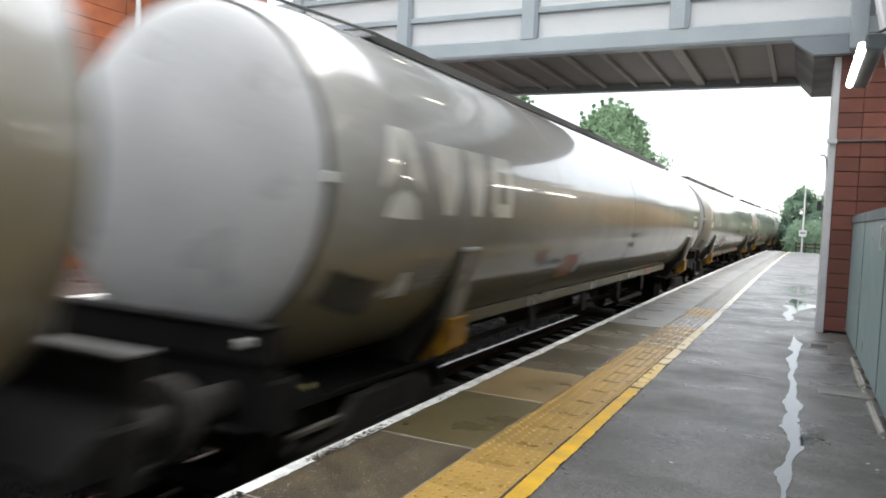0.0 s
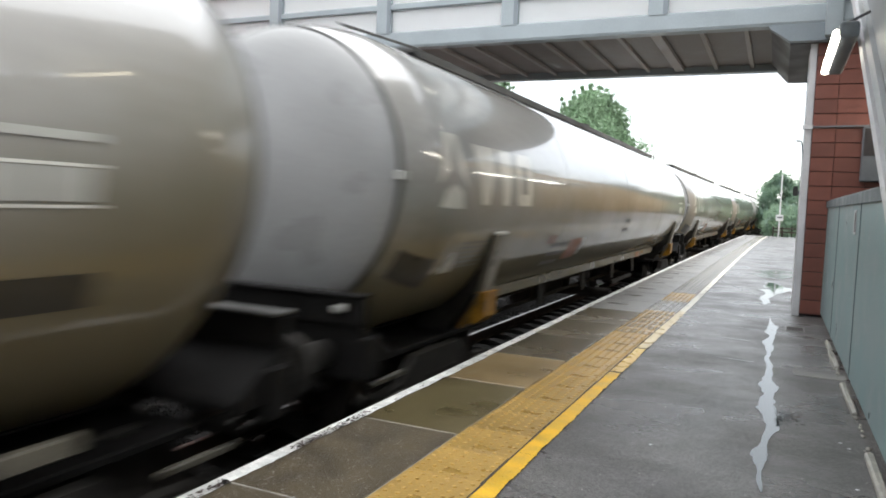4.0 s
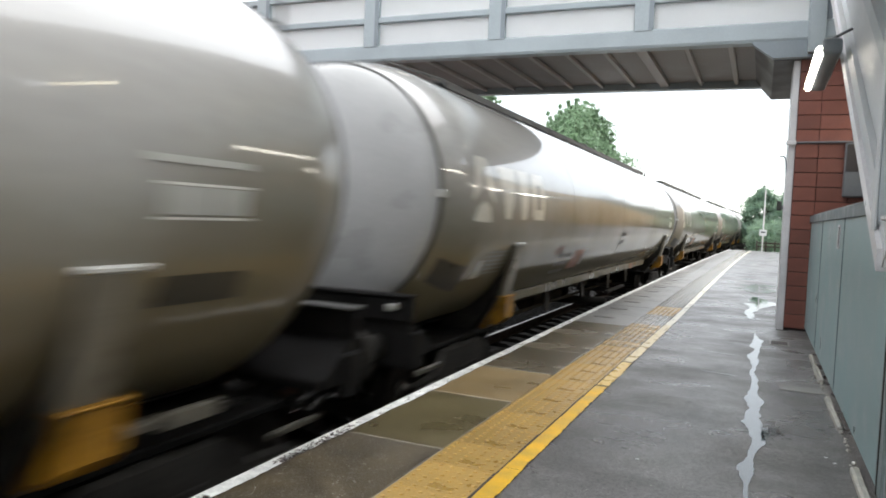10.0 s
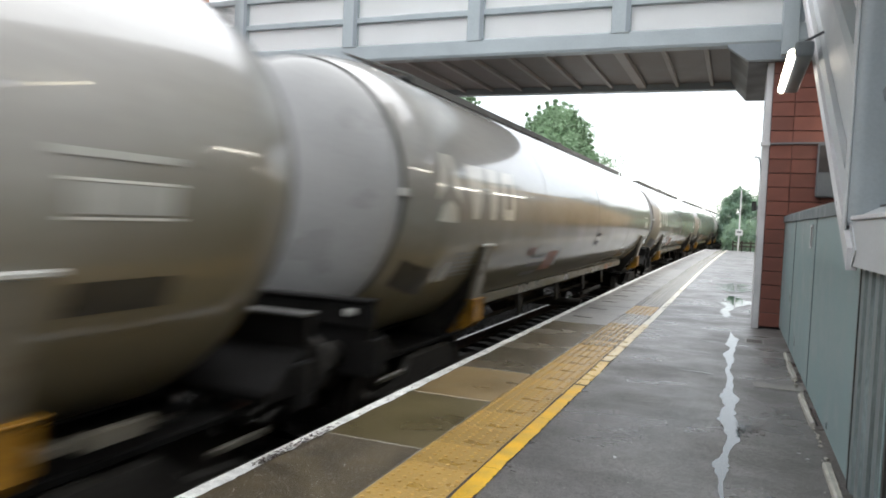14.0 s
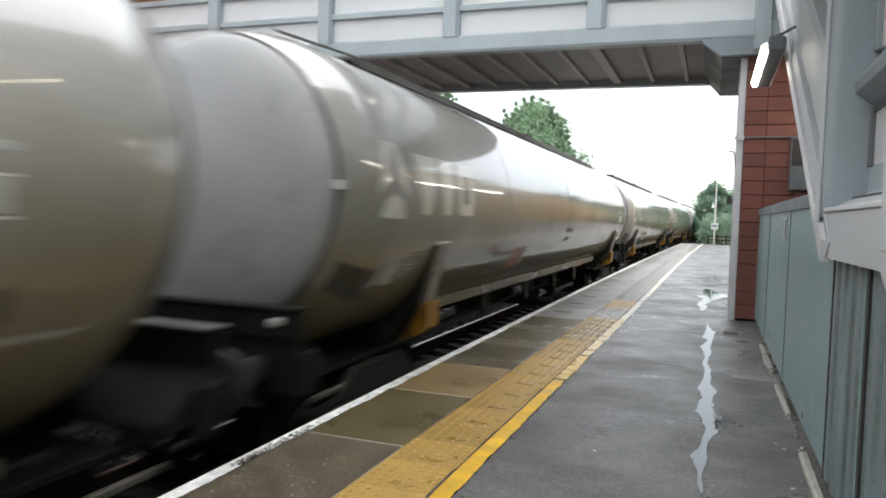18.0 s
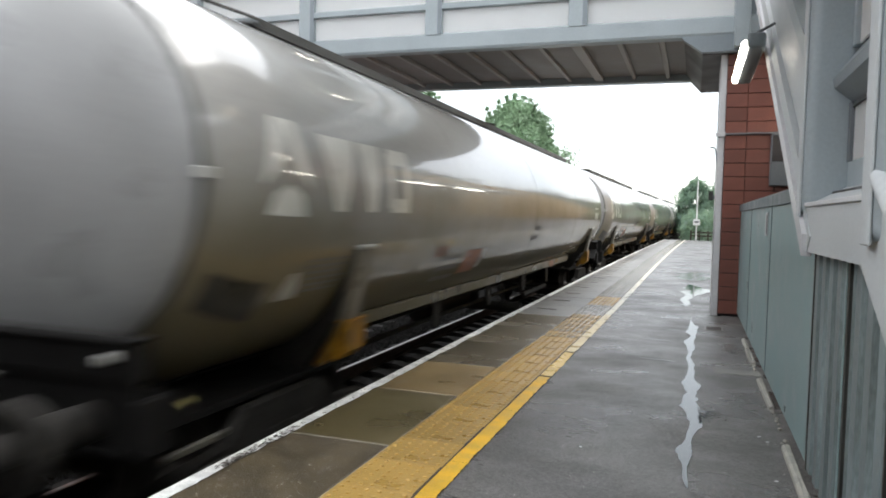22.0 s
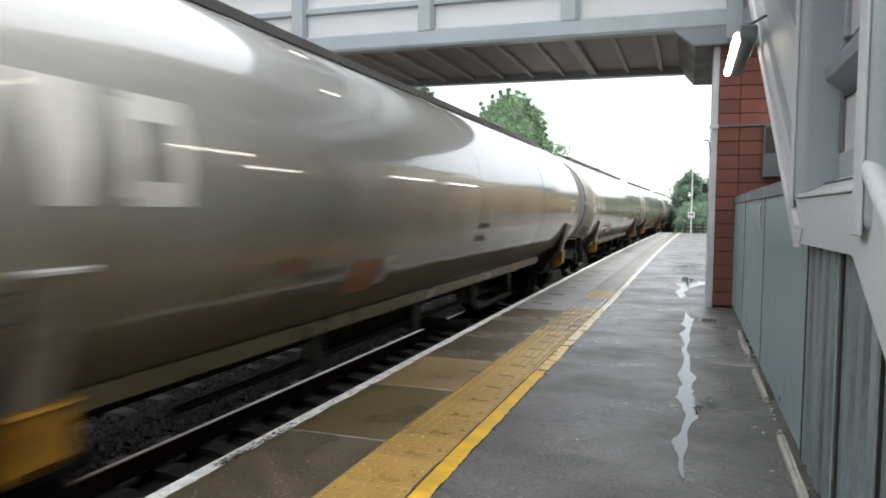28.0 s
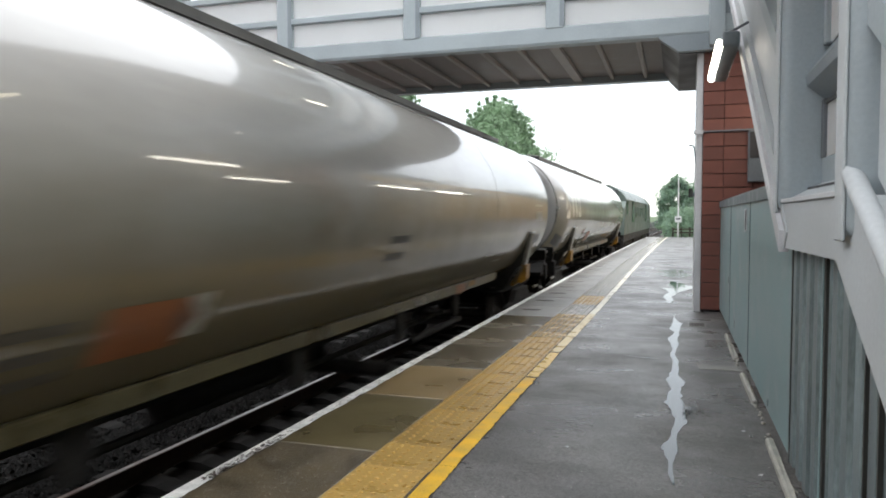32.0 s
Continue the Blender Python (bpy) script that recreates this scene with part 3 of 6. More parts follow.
def platform():
    plat = group_at("platform", pose(0, 0, 0), "wet asphalt railway platform with a paved yellow edge", "platform", kind="structure")
    # asphalt surface, with a slope down at the far end
    bm = bmesh.new()
    rows = []
    for y, z in [(-14, 0), (4, 0), (8, 0), (12, 0), (20, 0), (26, 0), (32, 0), (38, 0), (44, 0), (PLAT_END, 0), (58, -0.75)]:
        rows.append([bm.verts.new((x, y, z)) for x in (LINE1 + drift(y), -0.4, 0.2, 0.9, 6.0)])
    for p, q in zip(rows, rows[1:]):
        for i in range(4):
            bm.faces.new((p[i], p[i + 1], q[i + 1], q[i]))
    part("asphalt", bm, ASPHALT, plat, "dark wet asphalt")
    # body under the surface
    bm = bmesh.new()
    lengths = [(-14, 4)] + [(4 + 4.6 * i, 8.6 + 4.6 * i) for i in range(10)]
    for a, c in lengths:
        n = len(bm.verts)
        box(bm, EDGE + 0.06, 5.2, a, c, -1.2, -0.0765)
        follow(bm, n)
    part("platform_body", bm, PLAT_WALL, plat, "dark brick platform face")
    bm = bmesh.new()
    for a, c in lengths:
        n = len(bm.verts)
        box(bm, EDGE + 0.02, TACT1, a, c, -0.075, -0.062)
        box(bm, EDGE + 0.02, TACT0 - 0.002, a, c, -0.0615, -0.003)
        follow(bm, n)
    part("edge_bedding", bm, JOINT, plat, "pale mortar bedding")
    # ramp of the paved edge
    bm = bmesh.new()
    prism(bm, [(PLAT_END, 0), (58, -0.75), (58, -1.2), (PLAT_END, -1.2)], "x", EDGE + bend(PLAT_END), LINE1 + drift(PLAT_END))
    part("edge_ramp", bm, KERB, plat, "grey concrete ramp at the platform end")
    # coping slabs with their own joints
    joints = [-14.0]
    while joints[-1] < -1.0:
        joints.append(joints[-1] + 1.2)
    joints += [0.45, 1.7, 2.95, 4.18, 5.45, 6.57]
    while joints[-1] < PLAT_END - 1.3:
        joints.append(joints[-1] + 1.2)
    joints.append(PLAT_END)
    rng = random.Random(3)
    meshes = {}
    for a, b in zip(joints, joints[1:]):
        ln = round(b - a, 2)
        ln = ln + (0.001 if a < 4 else 0.0)
        right = round(TACT0 - 0.007 + strip(a + 0.2 * ln), 3)
        if (ln, right) not in meshes:
            bm = bmesh.new()
            box(bm, EDGE, right, 0.009, ln - 0.009, -0.07, 0.0, bevel=0.004)
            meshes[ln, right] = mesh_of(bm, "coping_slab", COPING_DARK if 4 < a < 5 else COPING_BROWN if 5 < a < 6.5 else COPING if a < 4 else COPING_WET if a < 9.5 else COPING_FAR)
        piece("coping_slab", meshes[ln, right], plat, pose(bend(a), a, rng.uniform(-0.0006, 0.0015), 0, 0, heading(a + ln / 2)))
    # tactile slabs with blisters
    bm = bmesh.new()
    w = TACT1 - TACT0
    box(bm, 0.0015, w - 0.0015, 0.0015, w - 0.0015, -0.06, 0.0, bevel=0.002)
    for i in range(6):
        for j in range(6):
            c = Vector(((i + 0.5) * w / 6, (j + 0.5) * w / 6, 0))
            lo = [bm.verts.new(c + Vector((0.0145 * math.cos(k * 1.0472), 0.0145 * math.sin(k * 1.0472), 0.0))) for k in range(6)]
            hi = [bm.verts.new(c + Vector((0.0105 * math.cos(k * 1.0472), 0.0105 * math.sin(k * 1.0472), 0.006))) for k in range(6)]
            bm.faces.new(hi).material_index = 1
            for k in range(6):
                bm.faces.new((lo[k], lo[(k + 1) % 6], hi[(k + 1) % 6], hi[k]))
    me = mesh_of(bm, "tactile_slab", TACTILE)
    me.materials.append(BLISTER)
    wet, pale = me.copy(), me.copy()
    wet.materials[0], pale.materials[0] = TACTILE_WET, TACTILE_SHEEN
    pale.materials[1] = TACTILE_SHEEN
    y = -12.0
    while y < PLAT_END - w:
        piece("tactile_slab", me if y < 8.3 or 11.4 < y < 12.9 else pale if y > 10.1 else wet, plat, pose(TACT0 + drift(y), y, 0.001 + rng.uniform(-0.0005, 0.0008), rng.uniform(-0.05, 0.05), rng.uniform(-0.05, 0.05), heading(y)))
        y += w
    # painted lines, worn at their edges, toned paler farther off for sky glare
    for name, mat, a, c, text in (("yellow_line", LINE_YELLOW, -12, 6.4, "worn yellow safety line"), ("faded_line", LINE_MID, 6.4, 7.6, "worn yellow safety line with a slight painted sky glare"), ("cream_line", LINE_CREAM, 7.6, 10.6, "worn safety line toned cream with sky glare"),
                                  ("pale_line", LINE_PALE, 10.6, PLAT_END, "worn safety line toned pale with sky glare")):
        bm = bmesh.new()
        y = a
        while y < c - 0.1:
            ln = min(rng.uniform(1.05, 1.25), c - y)
            off = rng.uniform(-0.0025, 0.0025)
            outline_sheet(bm, lambda q: (TACT1 + drift(q) + 0.012 + 0.012 * max(0, wob(q, 3.1, 5)), LINE1 + drift(q) - 0.002 + off + 0.006 * wob(q, 2.3, 1) + 0.007 * wob(q, 9, 2) + 0.009 * wob(q, 27, 6)), y + 0.0015, y + ln - 0.0015, 0.006, 0.02)
            y += ln
        part(name, bm, mat, plat, text)
    bm = bmesh.new()
    outline_sheet(bm, lambda y: (TACT1 + drift(y) - 0.01, LINE1 + drift(y) + 0.002), -12, PLAT_END, 0.0006, 0.5)
    part("line_bed", bm, TILE_BACK, plat)
    bm = bmesh.new()
    outline_sheet(bm, lambda y: (EDGE + bend(y) + 0.004, EDGE + bend(y) + 0.088 + 0.012 * wob(y, 4.0, 3) + 0.01 * wob(y, 17, 4)), -12, PLAT_END, 0.005, 0.05)
    part("white_line", bm, LINE_WHITE, plat, "chipped white line along the platform edge")
    # pale stones showing in the near slab
    bm = bmesh.new()
    for i in range(1500):
        x, y = rng.uniform(EDGE + 0.12, TACT0 - 0.03), rng.uniform(2.0, 4.14)
        k, r = rng.randint(4, 6), rng.uniform(0.0012, 0.0052)
        bm.faces.new([bm.verts.new((x + r * rng.uniform(0.6, 1.2) * math.cos(6.283 * q / k), y + r * rng.uniform(0.6, 1.2) * math.sin(6.283 * q / k), 0.004)) for q in range(k)])
    tagged(part("aggregate", bm, SPECK, plat, "pale stones worn bare in the slab"), kind="stuff")
    # chips in the white paint
    bm = bmesh.new()
    for i in range(1700):
        y = rng.uniform(-1, 4.3) if i % 9 else rng.uniform(4.3, 12)
        if wob(y, 1.4, 9) < -0.12:
            continue
        x = EDGE + 0.03 + 0.055 * rng.random() ** 0.7
        k, r = rng.randint(5, 7), rng.uniform(0.002, 0.009)
        vs = [bm.verts.new((x + r * rng.uniform(0.5, 1.2) * math.cos(6.283 * q / k), y + 1.9 * r * rng.uniform(0.5, 1.3) * math.sin(6.283 * q / k), 0.0085)) for q in range(k)]
        bm.faces.new(vs)
    tagged(part("paint_chips", bm, CHIP, plat, "bare patches where paint has chipped off"), kind="stuff")


def wet_lines():
    """Thin lines of rain water lying across the asphalt."""
    rng = random.Random(12)
    for x0, x1, y in ((-0.32, 0.03, 7.62), (-0.40, 0.02, 8.82), (0.17, 0.36, 10.2), (-0.2, 0.05, 9.7)):
        bm = bmesh.new()
        n = 30
        rows = []
        for i in range(n + 1):
            u = i / n
            h = 0.016 * math.sin(math.pi * u) ** 0.6 * (0.5 + 0.9 * abs(wob(u * 9, 1.0, y)))
            x, m = x0 + (x1 - x0) * u, y - 0.07 * u + 0.03 * wob(u * 5, 1.0, y + 3)
            rows.append((bm.verts.new((x, m - h, 0.0045)), bm.verts.new((x, m + h, 0.0045))))
        for p, q in zip(rows, rows[1:]):
            bm.faces.new((p[0], q[0], q[1], p[1]))
        tagged(part("wet_streak", bm, WET_FILM), "thin streak of rain water across the asphalt", "puddle", "wet streaks on the platform")
    # pale grit scattered on the asphalt
    bm = bmesh.new()
    for i in range(260):
        x, y = rng.uniform(-0.9, 0.68), 2.6 + 7 * rng.random() ** 1.4
        r = rng.uniform(0.0015, 0.0042)
        bmesh.ops.create_icosphere(bm, subdivisions=1, radius=r, matrix=pose(x, y, r * 0.5) @ Matrix.Diagonal((1, 1.3, 0.6, 1)))
    tagged(part("grit", bm, SPECK), "pale grit scattered on the wet asphalt", "grit", kind="stuff")
    # ripples and droplets beside the widest part of the puddle
    bm = bmesh.new()
    for i in range(170):
        x, y = 0.215 + abs(rng.gauss(0, 0.075)), rng.gauss(5.68, 0.11)
        k, r = 6, rng.uniform(0.003, 0.010)
        bm.faces.new([bm.verts.new((x + 1.3 * r * rng.uniform(0.6, 1.2) * math.cos(6.283 * q / k), y + r * rng.uniform(0.6, 1.2) * math.sin(6.283 * q / k), 0.0045)) for q in range(k)])
    tagged(part("water_spots", bm, WATER), "spots of water splashed beside the puddle", "water", kind="stuff")


def bulge(y, at, size):
    return math.exp(-((y - at) / size) ** 2)


def puddle(name, mid, half, y0, y1, seed, mat, rag=1.0):
    bm = bmesh.new()
    def xs(y):
        u = (y - y0) / (y1 - y0)
        end = math.sqrt(max(0.0, min(1, 10 * u, 10 * (1 - u))))
        h = half(y) * end
        a = 1 + rag * (1.0 * wob(y, 1.9, seed) + 0.55 * wob(y, 5.2, seed + 1) + 0.45 * wob(y, 11, seed + 4) + 0.22 * wob(y, 31, seed + 6) + 0.15 * wob(y, 70, seed + 8))
        c = 1 + rag * (1.1 * wob(y, 1.7, seed + 2) + 0.6 * wob(y, 4.6, seed + 3) + 0.45 * wob(y, 12, seed + 5) + 0.22 * wob(y, 34, seed + 7) + 0.15 * wob(y, 75, seed + 9))
        return (mid(y) - h * max(0.12, a), mid(y) + h * max(0.12, c))
    outline_sheet(bm, xs, y0, y1, 0.0045, 0.007)
    tagged(part(name, bm, mat), "shallow rain puddle lying on the asphalt", "puddle", "puddles on the platform", "")


ground()
stones()
track(TRACK_X, "track_near")
track(TRACK2_X, "track_far")
platform()
puddle("puddle", lambda y: 0.157 + 0.01 * bulge(y, 9.8, 0.5) + 0.028 * wob(y, 1.6, 7) + 0.012 * wob(y, 4.1, 3), lambda y: 0.020 + 0.040 * bulge(y, 5.8, 0.45) + 0.028 * bulge(y, 4.75, 0.16) + 0.032 * bulge(y, 6.6, 0.35) + 0.045 * bulge(y, 9.8, 0.5) + 0.022 * bulge(y, 8.5, 0.6) + 0.03 * bulge(y, 3.7, 0.5), 4.14, 10.75, 11, WATER, 0.75)
puddle("puddle", lambda y: 0.06 + 0.19 * bulge(y, 15.0, 0.9), lambda y: 0.07 + 0.19 * bulge(y, 15.0, 0.7), 12.3, 16.3, 21, WATER, 0.8)
wet_lines()
puddle("puddle", lambda y: 0.2, lambda y: 0.30, 17.3, 20.0, 41, WET_FILM, 0.9)


# ---- the tiled pier, fence and stair by the platform ----
def tiled_pier(name, x0, x1, y0, y1, z1, trim_left, label):
    """A pier clad in long terracotta tiles with a pale corner trim."""
    p = group_at(name, pose(0, 0, 0), label, "pier", kind="structure")
    bm = boxes((x0 + 0.03, x1 - 0.03, y0 + 0.03, y1, -0.05 if x0 > -3 else -1.0, z1))
    part("core", bm, TILE_BACK, p)
    if trim_left:
        bm = bmesh.new()
        box(bm, x0 - 0.012, x0 + 0.075, y0 - 0.012, y0 + 0.06, 0.0, z1 + 0.02, bevel=0.006)
        part("corner_trim", bm, TRIM, p, "pale grey metal corner trim", True)
        bm = boxes((x0 - 0.006, x0 + 0.028, y0 + 0.06, y1, 0.0, z1), bevel=0.004)
        part("side_sheet", bm, TRIM, p, "grey metal sheet on the narrow side")
        bm = boxes((x0 - 0.02, x0 + 0.14, y0 - 0.03, y0 + 0.05, z1 + 0.02, z1 + 0.045), bevel=0.004)
        part("trim_cap", bm, TRIM, p, "cream cap on the trim")
    return p


def tiles(p, x0, x1, y, z0, z1, cols, pitch=0.1955, seed=1):
    rng = random.Random(seed)
    meshes = {}
    z, row = z0, 0
    while z < z1 - 0.05:
        h = min(pitch, z1 - z)
        for a, b in zip(cols, cols[1:]):
            key = (round(b - a, 3), round(h, 3))
            if key not in meshes:
                bm = bmesh.new()
                box(bm, 0.003, b - a - 0.003, 0, 0.03, 0.006, h - 0.004, bevel=0.004)
                meshes[key] = mesh_of(bm, "tile", TILE)
            piece("tile", meshes[key], p, pose(a, y + rng.uniform(-0.002, 0.002), z, rng.uniform(-0.2, 0.2), 0, 0))
        z += pitch
        row += 1


PIER = tiled_pier("pier", 0.425, 1.95, 11.40, 12.4, 3.86, True, "footbridge pier clad in dark red terracotta tiles")
tiles(PIER, 0.5, 1.95, 11.37, 0.03, 3.86, [0.5, 0.785, 1.175, 1.56, 1.95])


def pier_fittings():
    c = group_at("conduit", pose(0.42, 11.36, 2.585), "thin grey cable conduit clipped across the pier", "conduit")
    bm = bmesh.new()
    rod(bm, (-0.01, -0.02, 0), (1.2, -0.02, 0.02), 0.014, seg=8)
    part("pipe", bm, STEEL_DARK, c, "", True)
    bm = boxes((-0.04, 0.09, -0.035, -0.005, -0.03, 0.03), bevel=0.006)
    part("clip_box", bm, TRIM, c, "pale junction clip")
    h = group_at("wall_hook", pose(0.405, 11.5, 2.36), "small curved metal hook on the pier's side", "hook")
    bm = bmesh.new()
    pts = [(0.012, 0, -0.2), (0.0, 0, -0.1), (-0.01, 0, 0.0), (-0.03, 0, 0.05), (-0.09, 0, 0.055)]
    for a, b in zip(pts, pts[1:]):
        rod(bm, a, b, 0.010, seg=8)
    part("hook_arm", bm, STEEL_MID, h, "", True)
    s = group_at("small_sign", pose(0.36, 12.2, 1.72), "small dark sign fixed edge-on to the pier's side", "sign")
    part("board", boxes((-0.03, 0.035, -0.02, 0.02, -0.05, 0.09), bevel=0.005), DECAL_BLACK, s)
    part("bracket", boxes((0.03, 0.07, -0.015, 0.015, -0.03, 0.03)), STEEL_DARK, s)
    b = group_at("notice_case", pose(1.1, 11.3, 1.86), "grey framed notice case hung on the pier", "notice case")
    part("case", boxes((0.0, 0.62, 0.0, 0.06, 0.0, 0.72), bevel=0.01), STEEL_DARK, b)
    part("pane", boxes((0.022, 0.60, -0.006, -0.002, 0.34, 0.70)), TILE_BACK, b, "dull dark upper panel")
    part("lower_panel", boxes((0.022, 0.60, -0.006, -0.002, 0.02, 0.32)), STEEL_DARK, b, "dull lower panel")


pier_fittings()


def fence():
    f = group_at("fence", pose(FENCE_X, 0, 0), "grey-green sheet metal fence with a folded capping", "fence")
    for a, b in [(4.63, 7.03), (7.05, 9.3), (9.32, 11.36)]:
        bm = boxes((0, 0.035, a + 0.004, b - 0.004, 0.06, 1.565), bevel=0.004)
        part("panel", bm, FENCE, f)
        bm = boxes((-0.003, 0.0, a + 0.004, a + 0.02, 0.08, 1.55))
        part("seam", bm, CAPPING, f)
    bm = bmesh.new()
    prism(bm, [(-0.022, 1.50), (-0.022, 1.585), (0.06, 1.625), (0.075, 1.60), (0.075, 1.565), (0.0, 1.565), (0.0, 1.50)], "y", 4.63, 11.36)
    part("capping", bm, CAPPING, f, "folded dark grey capping")
    l = group_at("fence_label", pose(FENCE_X - 0.006, 7.42, 1.34), "small pale plate with a dark slot on the fence", "plate")
    part("plate", boxes((-0.004, 0.004, -0.09, 0.09, -0.10, 0.11), bevel=0.002), TRIM, l)
    part("slot", boxes((-0.007, -0.004, -0.07, -0.02, -0.08, 0.09)), DECAL_BLACK, l)
    # broken kerb stones at the foot
    rng = random.Random(8)
    k = 0
    for a, b, w in [(3.9, 5.05, 0.045), (6.0, 7.0, 0.045), (7.72, 8.5, 0.055), (8.6, 9.2, 0.04), (1.6, 3.7, 0.04)]:
        bm = bmesh.new()
        box(bm, -w / 2, w / 2, 0, b - a, -0.02, 0.032, bevel=0.010)
        for v in bm.verts:
            v.co.x += rng.uniform(-0.006, 0.006)
            v.co.z += rng.uniform(-0.006, 0.006)
        o = part("kerb_stone", bm, KERB)
        o.matrix_basis = pose(0.722 if a > 5 else 0.707, a, 0, 0, 0, rng.uniform(-0.3, 0.3))
        tagged(o, "broken pale concrete kerb stone at the fence foot", "kerb", "kerb stones along the fence")
    bm = boxes((-0.2, 0.2, -0.1, 0.1, -0.01, 0.006), bevel=0.003)
    o = part("drain_cover", bm, COVER)
    o.matrix_basis = pose(0.56, 7.3, 0.0, 0, 0, 2)
    tagged(o, "flat grey concrete channel cover set across the asphalt", "cover")
    g = group_at("drain_grate", pose(0.42, 9.82, 0, 0, 0, -1), "small iron drain grate set in the asphalt", "drain")
    part("grate_frame", boxes((-0.11, 0.11, 0, 0.025, -0.01, 0.007), (-0.11, 0.11, 0.335, 0.36, -0.01, 0.007), (-0.11, -0.09, 0.026, 0.334, -0.01, 0.007), (0.09, 0.11, 0.026, 0.334, -0.01, 0.007)), COVER, g, "worn frame of the grate")
    part("grate_pit", boxes((-0.089, 0.089, 0.026, 0.334, -0.01, 0.002)), TILE_BACK, g)
    for i in range(5):
        part("grate_bar", boxes((-0.078 + 0.034 * i, -0.062 + 0.034 * i, 0.027, 0.333, 0.002, 0.006)), RAIL, g)
    bm = bmesh.new()
    for i in range(90):
        y = rng.uniform(2.2, 9.2)
        x = 0.735 - abs(rng.gauss(0, 0.012))
        r = rng.uniform(0.006, 0.02)
        bmesh.ops.create_icosphere(bm, subdivisions=1, radius=r, matrix=pose(x, y, r * 0.4) @ Matrix.Diagonal((1, 1.4, 0.7, 1)))
    tagged(part("debris", bm, KERB), "crumbs of broken concrete and leaves along the fence", "debris", kind="stuff")
    for x, y in [(0.58, 5.26), (0.62, 5.16), (-0.45, 4.6), (0.60, 4.44)]:
        bm = bmesh.new()
        bmesh.ops.create_icosphere(bm, subdivisions=1, radius=0.010, matrix=Matrix.Diagonal((1.4, 0.8, 0.3, 1)))
        o = part("litter", bm, POLE_WHITE)
        o.matrix_basis = pose(x, y, 0.005, 0, 0, 40 * x)
        tagged(o, "tiny pale scrap of litter on the asphalt", "litter", "litter on the platform")


fence()


def under_stair():
    u = group_at("stair_cladding", pose(FENCE_X, 0, 0), "ribbed grey-green steel cladding under the stair", "cladding", kind="structure")
    bm = bmesh.new()
    y, rows, i = -0.6, [], 0
    prof = [(0.0, 0.0), (0.075, 0.0), (0.095, 0.028), (0.165, 0.028), (0.185, 0.0)]
    while y < 4.62:
        for dy, dx in prof:
            if y + dy < 4.63:
                rows.append((y + dy, dx))
        y += 0.205
    lo = [bm.verts.new((dx, yy, 0.04)) for yy, dx in rows]
    hi = [bm.verts.new((dx, yy, min(1.3, max(0.25, 1.23 - 0.55 * max(0, 3.2 - yy))))) for yy, dx in rows]
    for a, b, c, d in zip(lo, lo[1:], hi[1:], hi):
        bm.faces.new((a, b, c, d))
    part("ribbed_sheet", bm, CORRUGATED, u, "ribbed galvanised sheet")
    part("end_strip", boxes((-0.004, 0.03, 4.612, 4.628, 0.03, 1.3)), DECAL_BLACK, u, "dark open joint beside the fence")
    part("gap_strip", boxes((-0.006, 0.012, 3.68, 3.72, 0.03, 1.28)), DECAL_BLACK, u, "dark open joint")
    part("edge_strip", boxes((-0.010, 0.012, 3.722, 3.745, 0.03, 1.28)), FENCE, u, "bright folded sheet edge")
    for y in (3.0, 2.82):
        part("gap_strip", boxes((-0.004, 0.012, y, y + 0.014, 0.03, 1.1)), DECAL_BLACK, u, "dark open joint")
    part("backing", boxes((0.05, 0.09, -0.6, 4.4, 0.0, 1.2)), STEEL_DARK, u)


under_stair()

SX = 0.70   # face of the stair's side


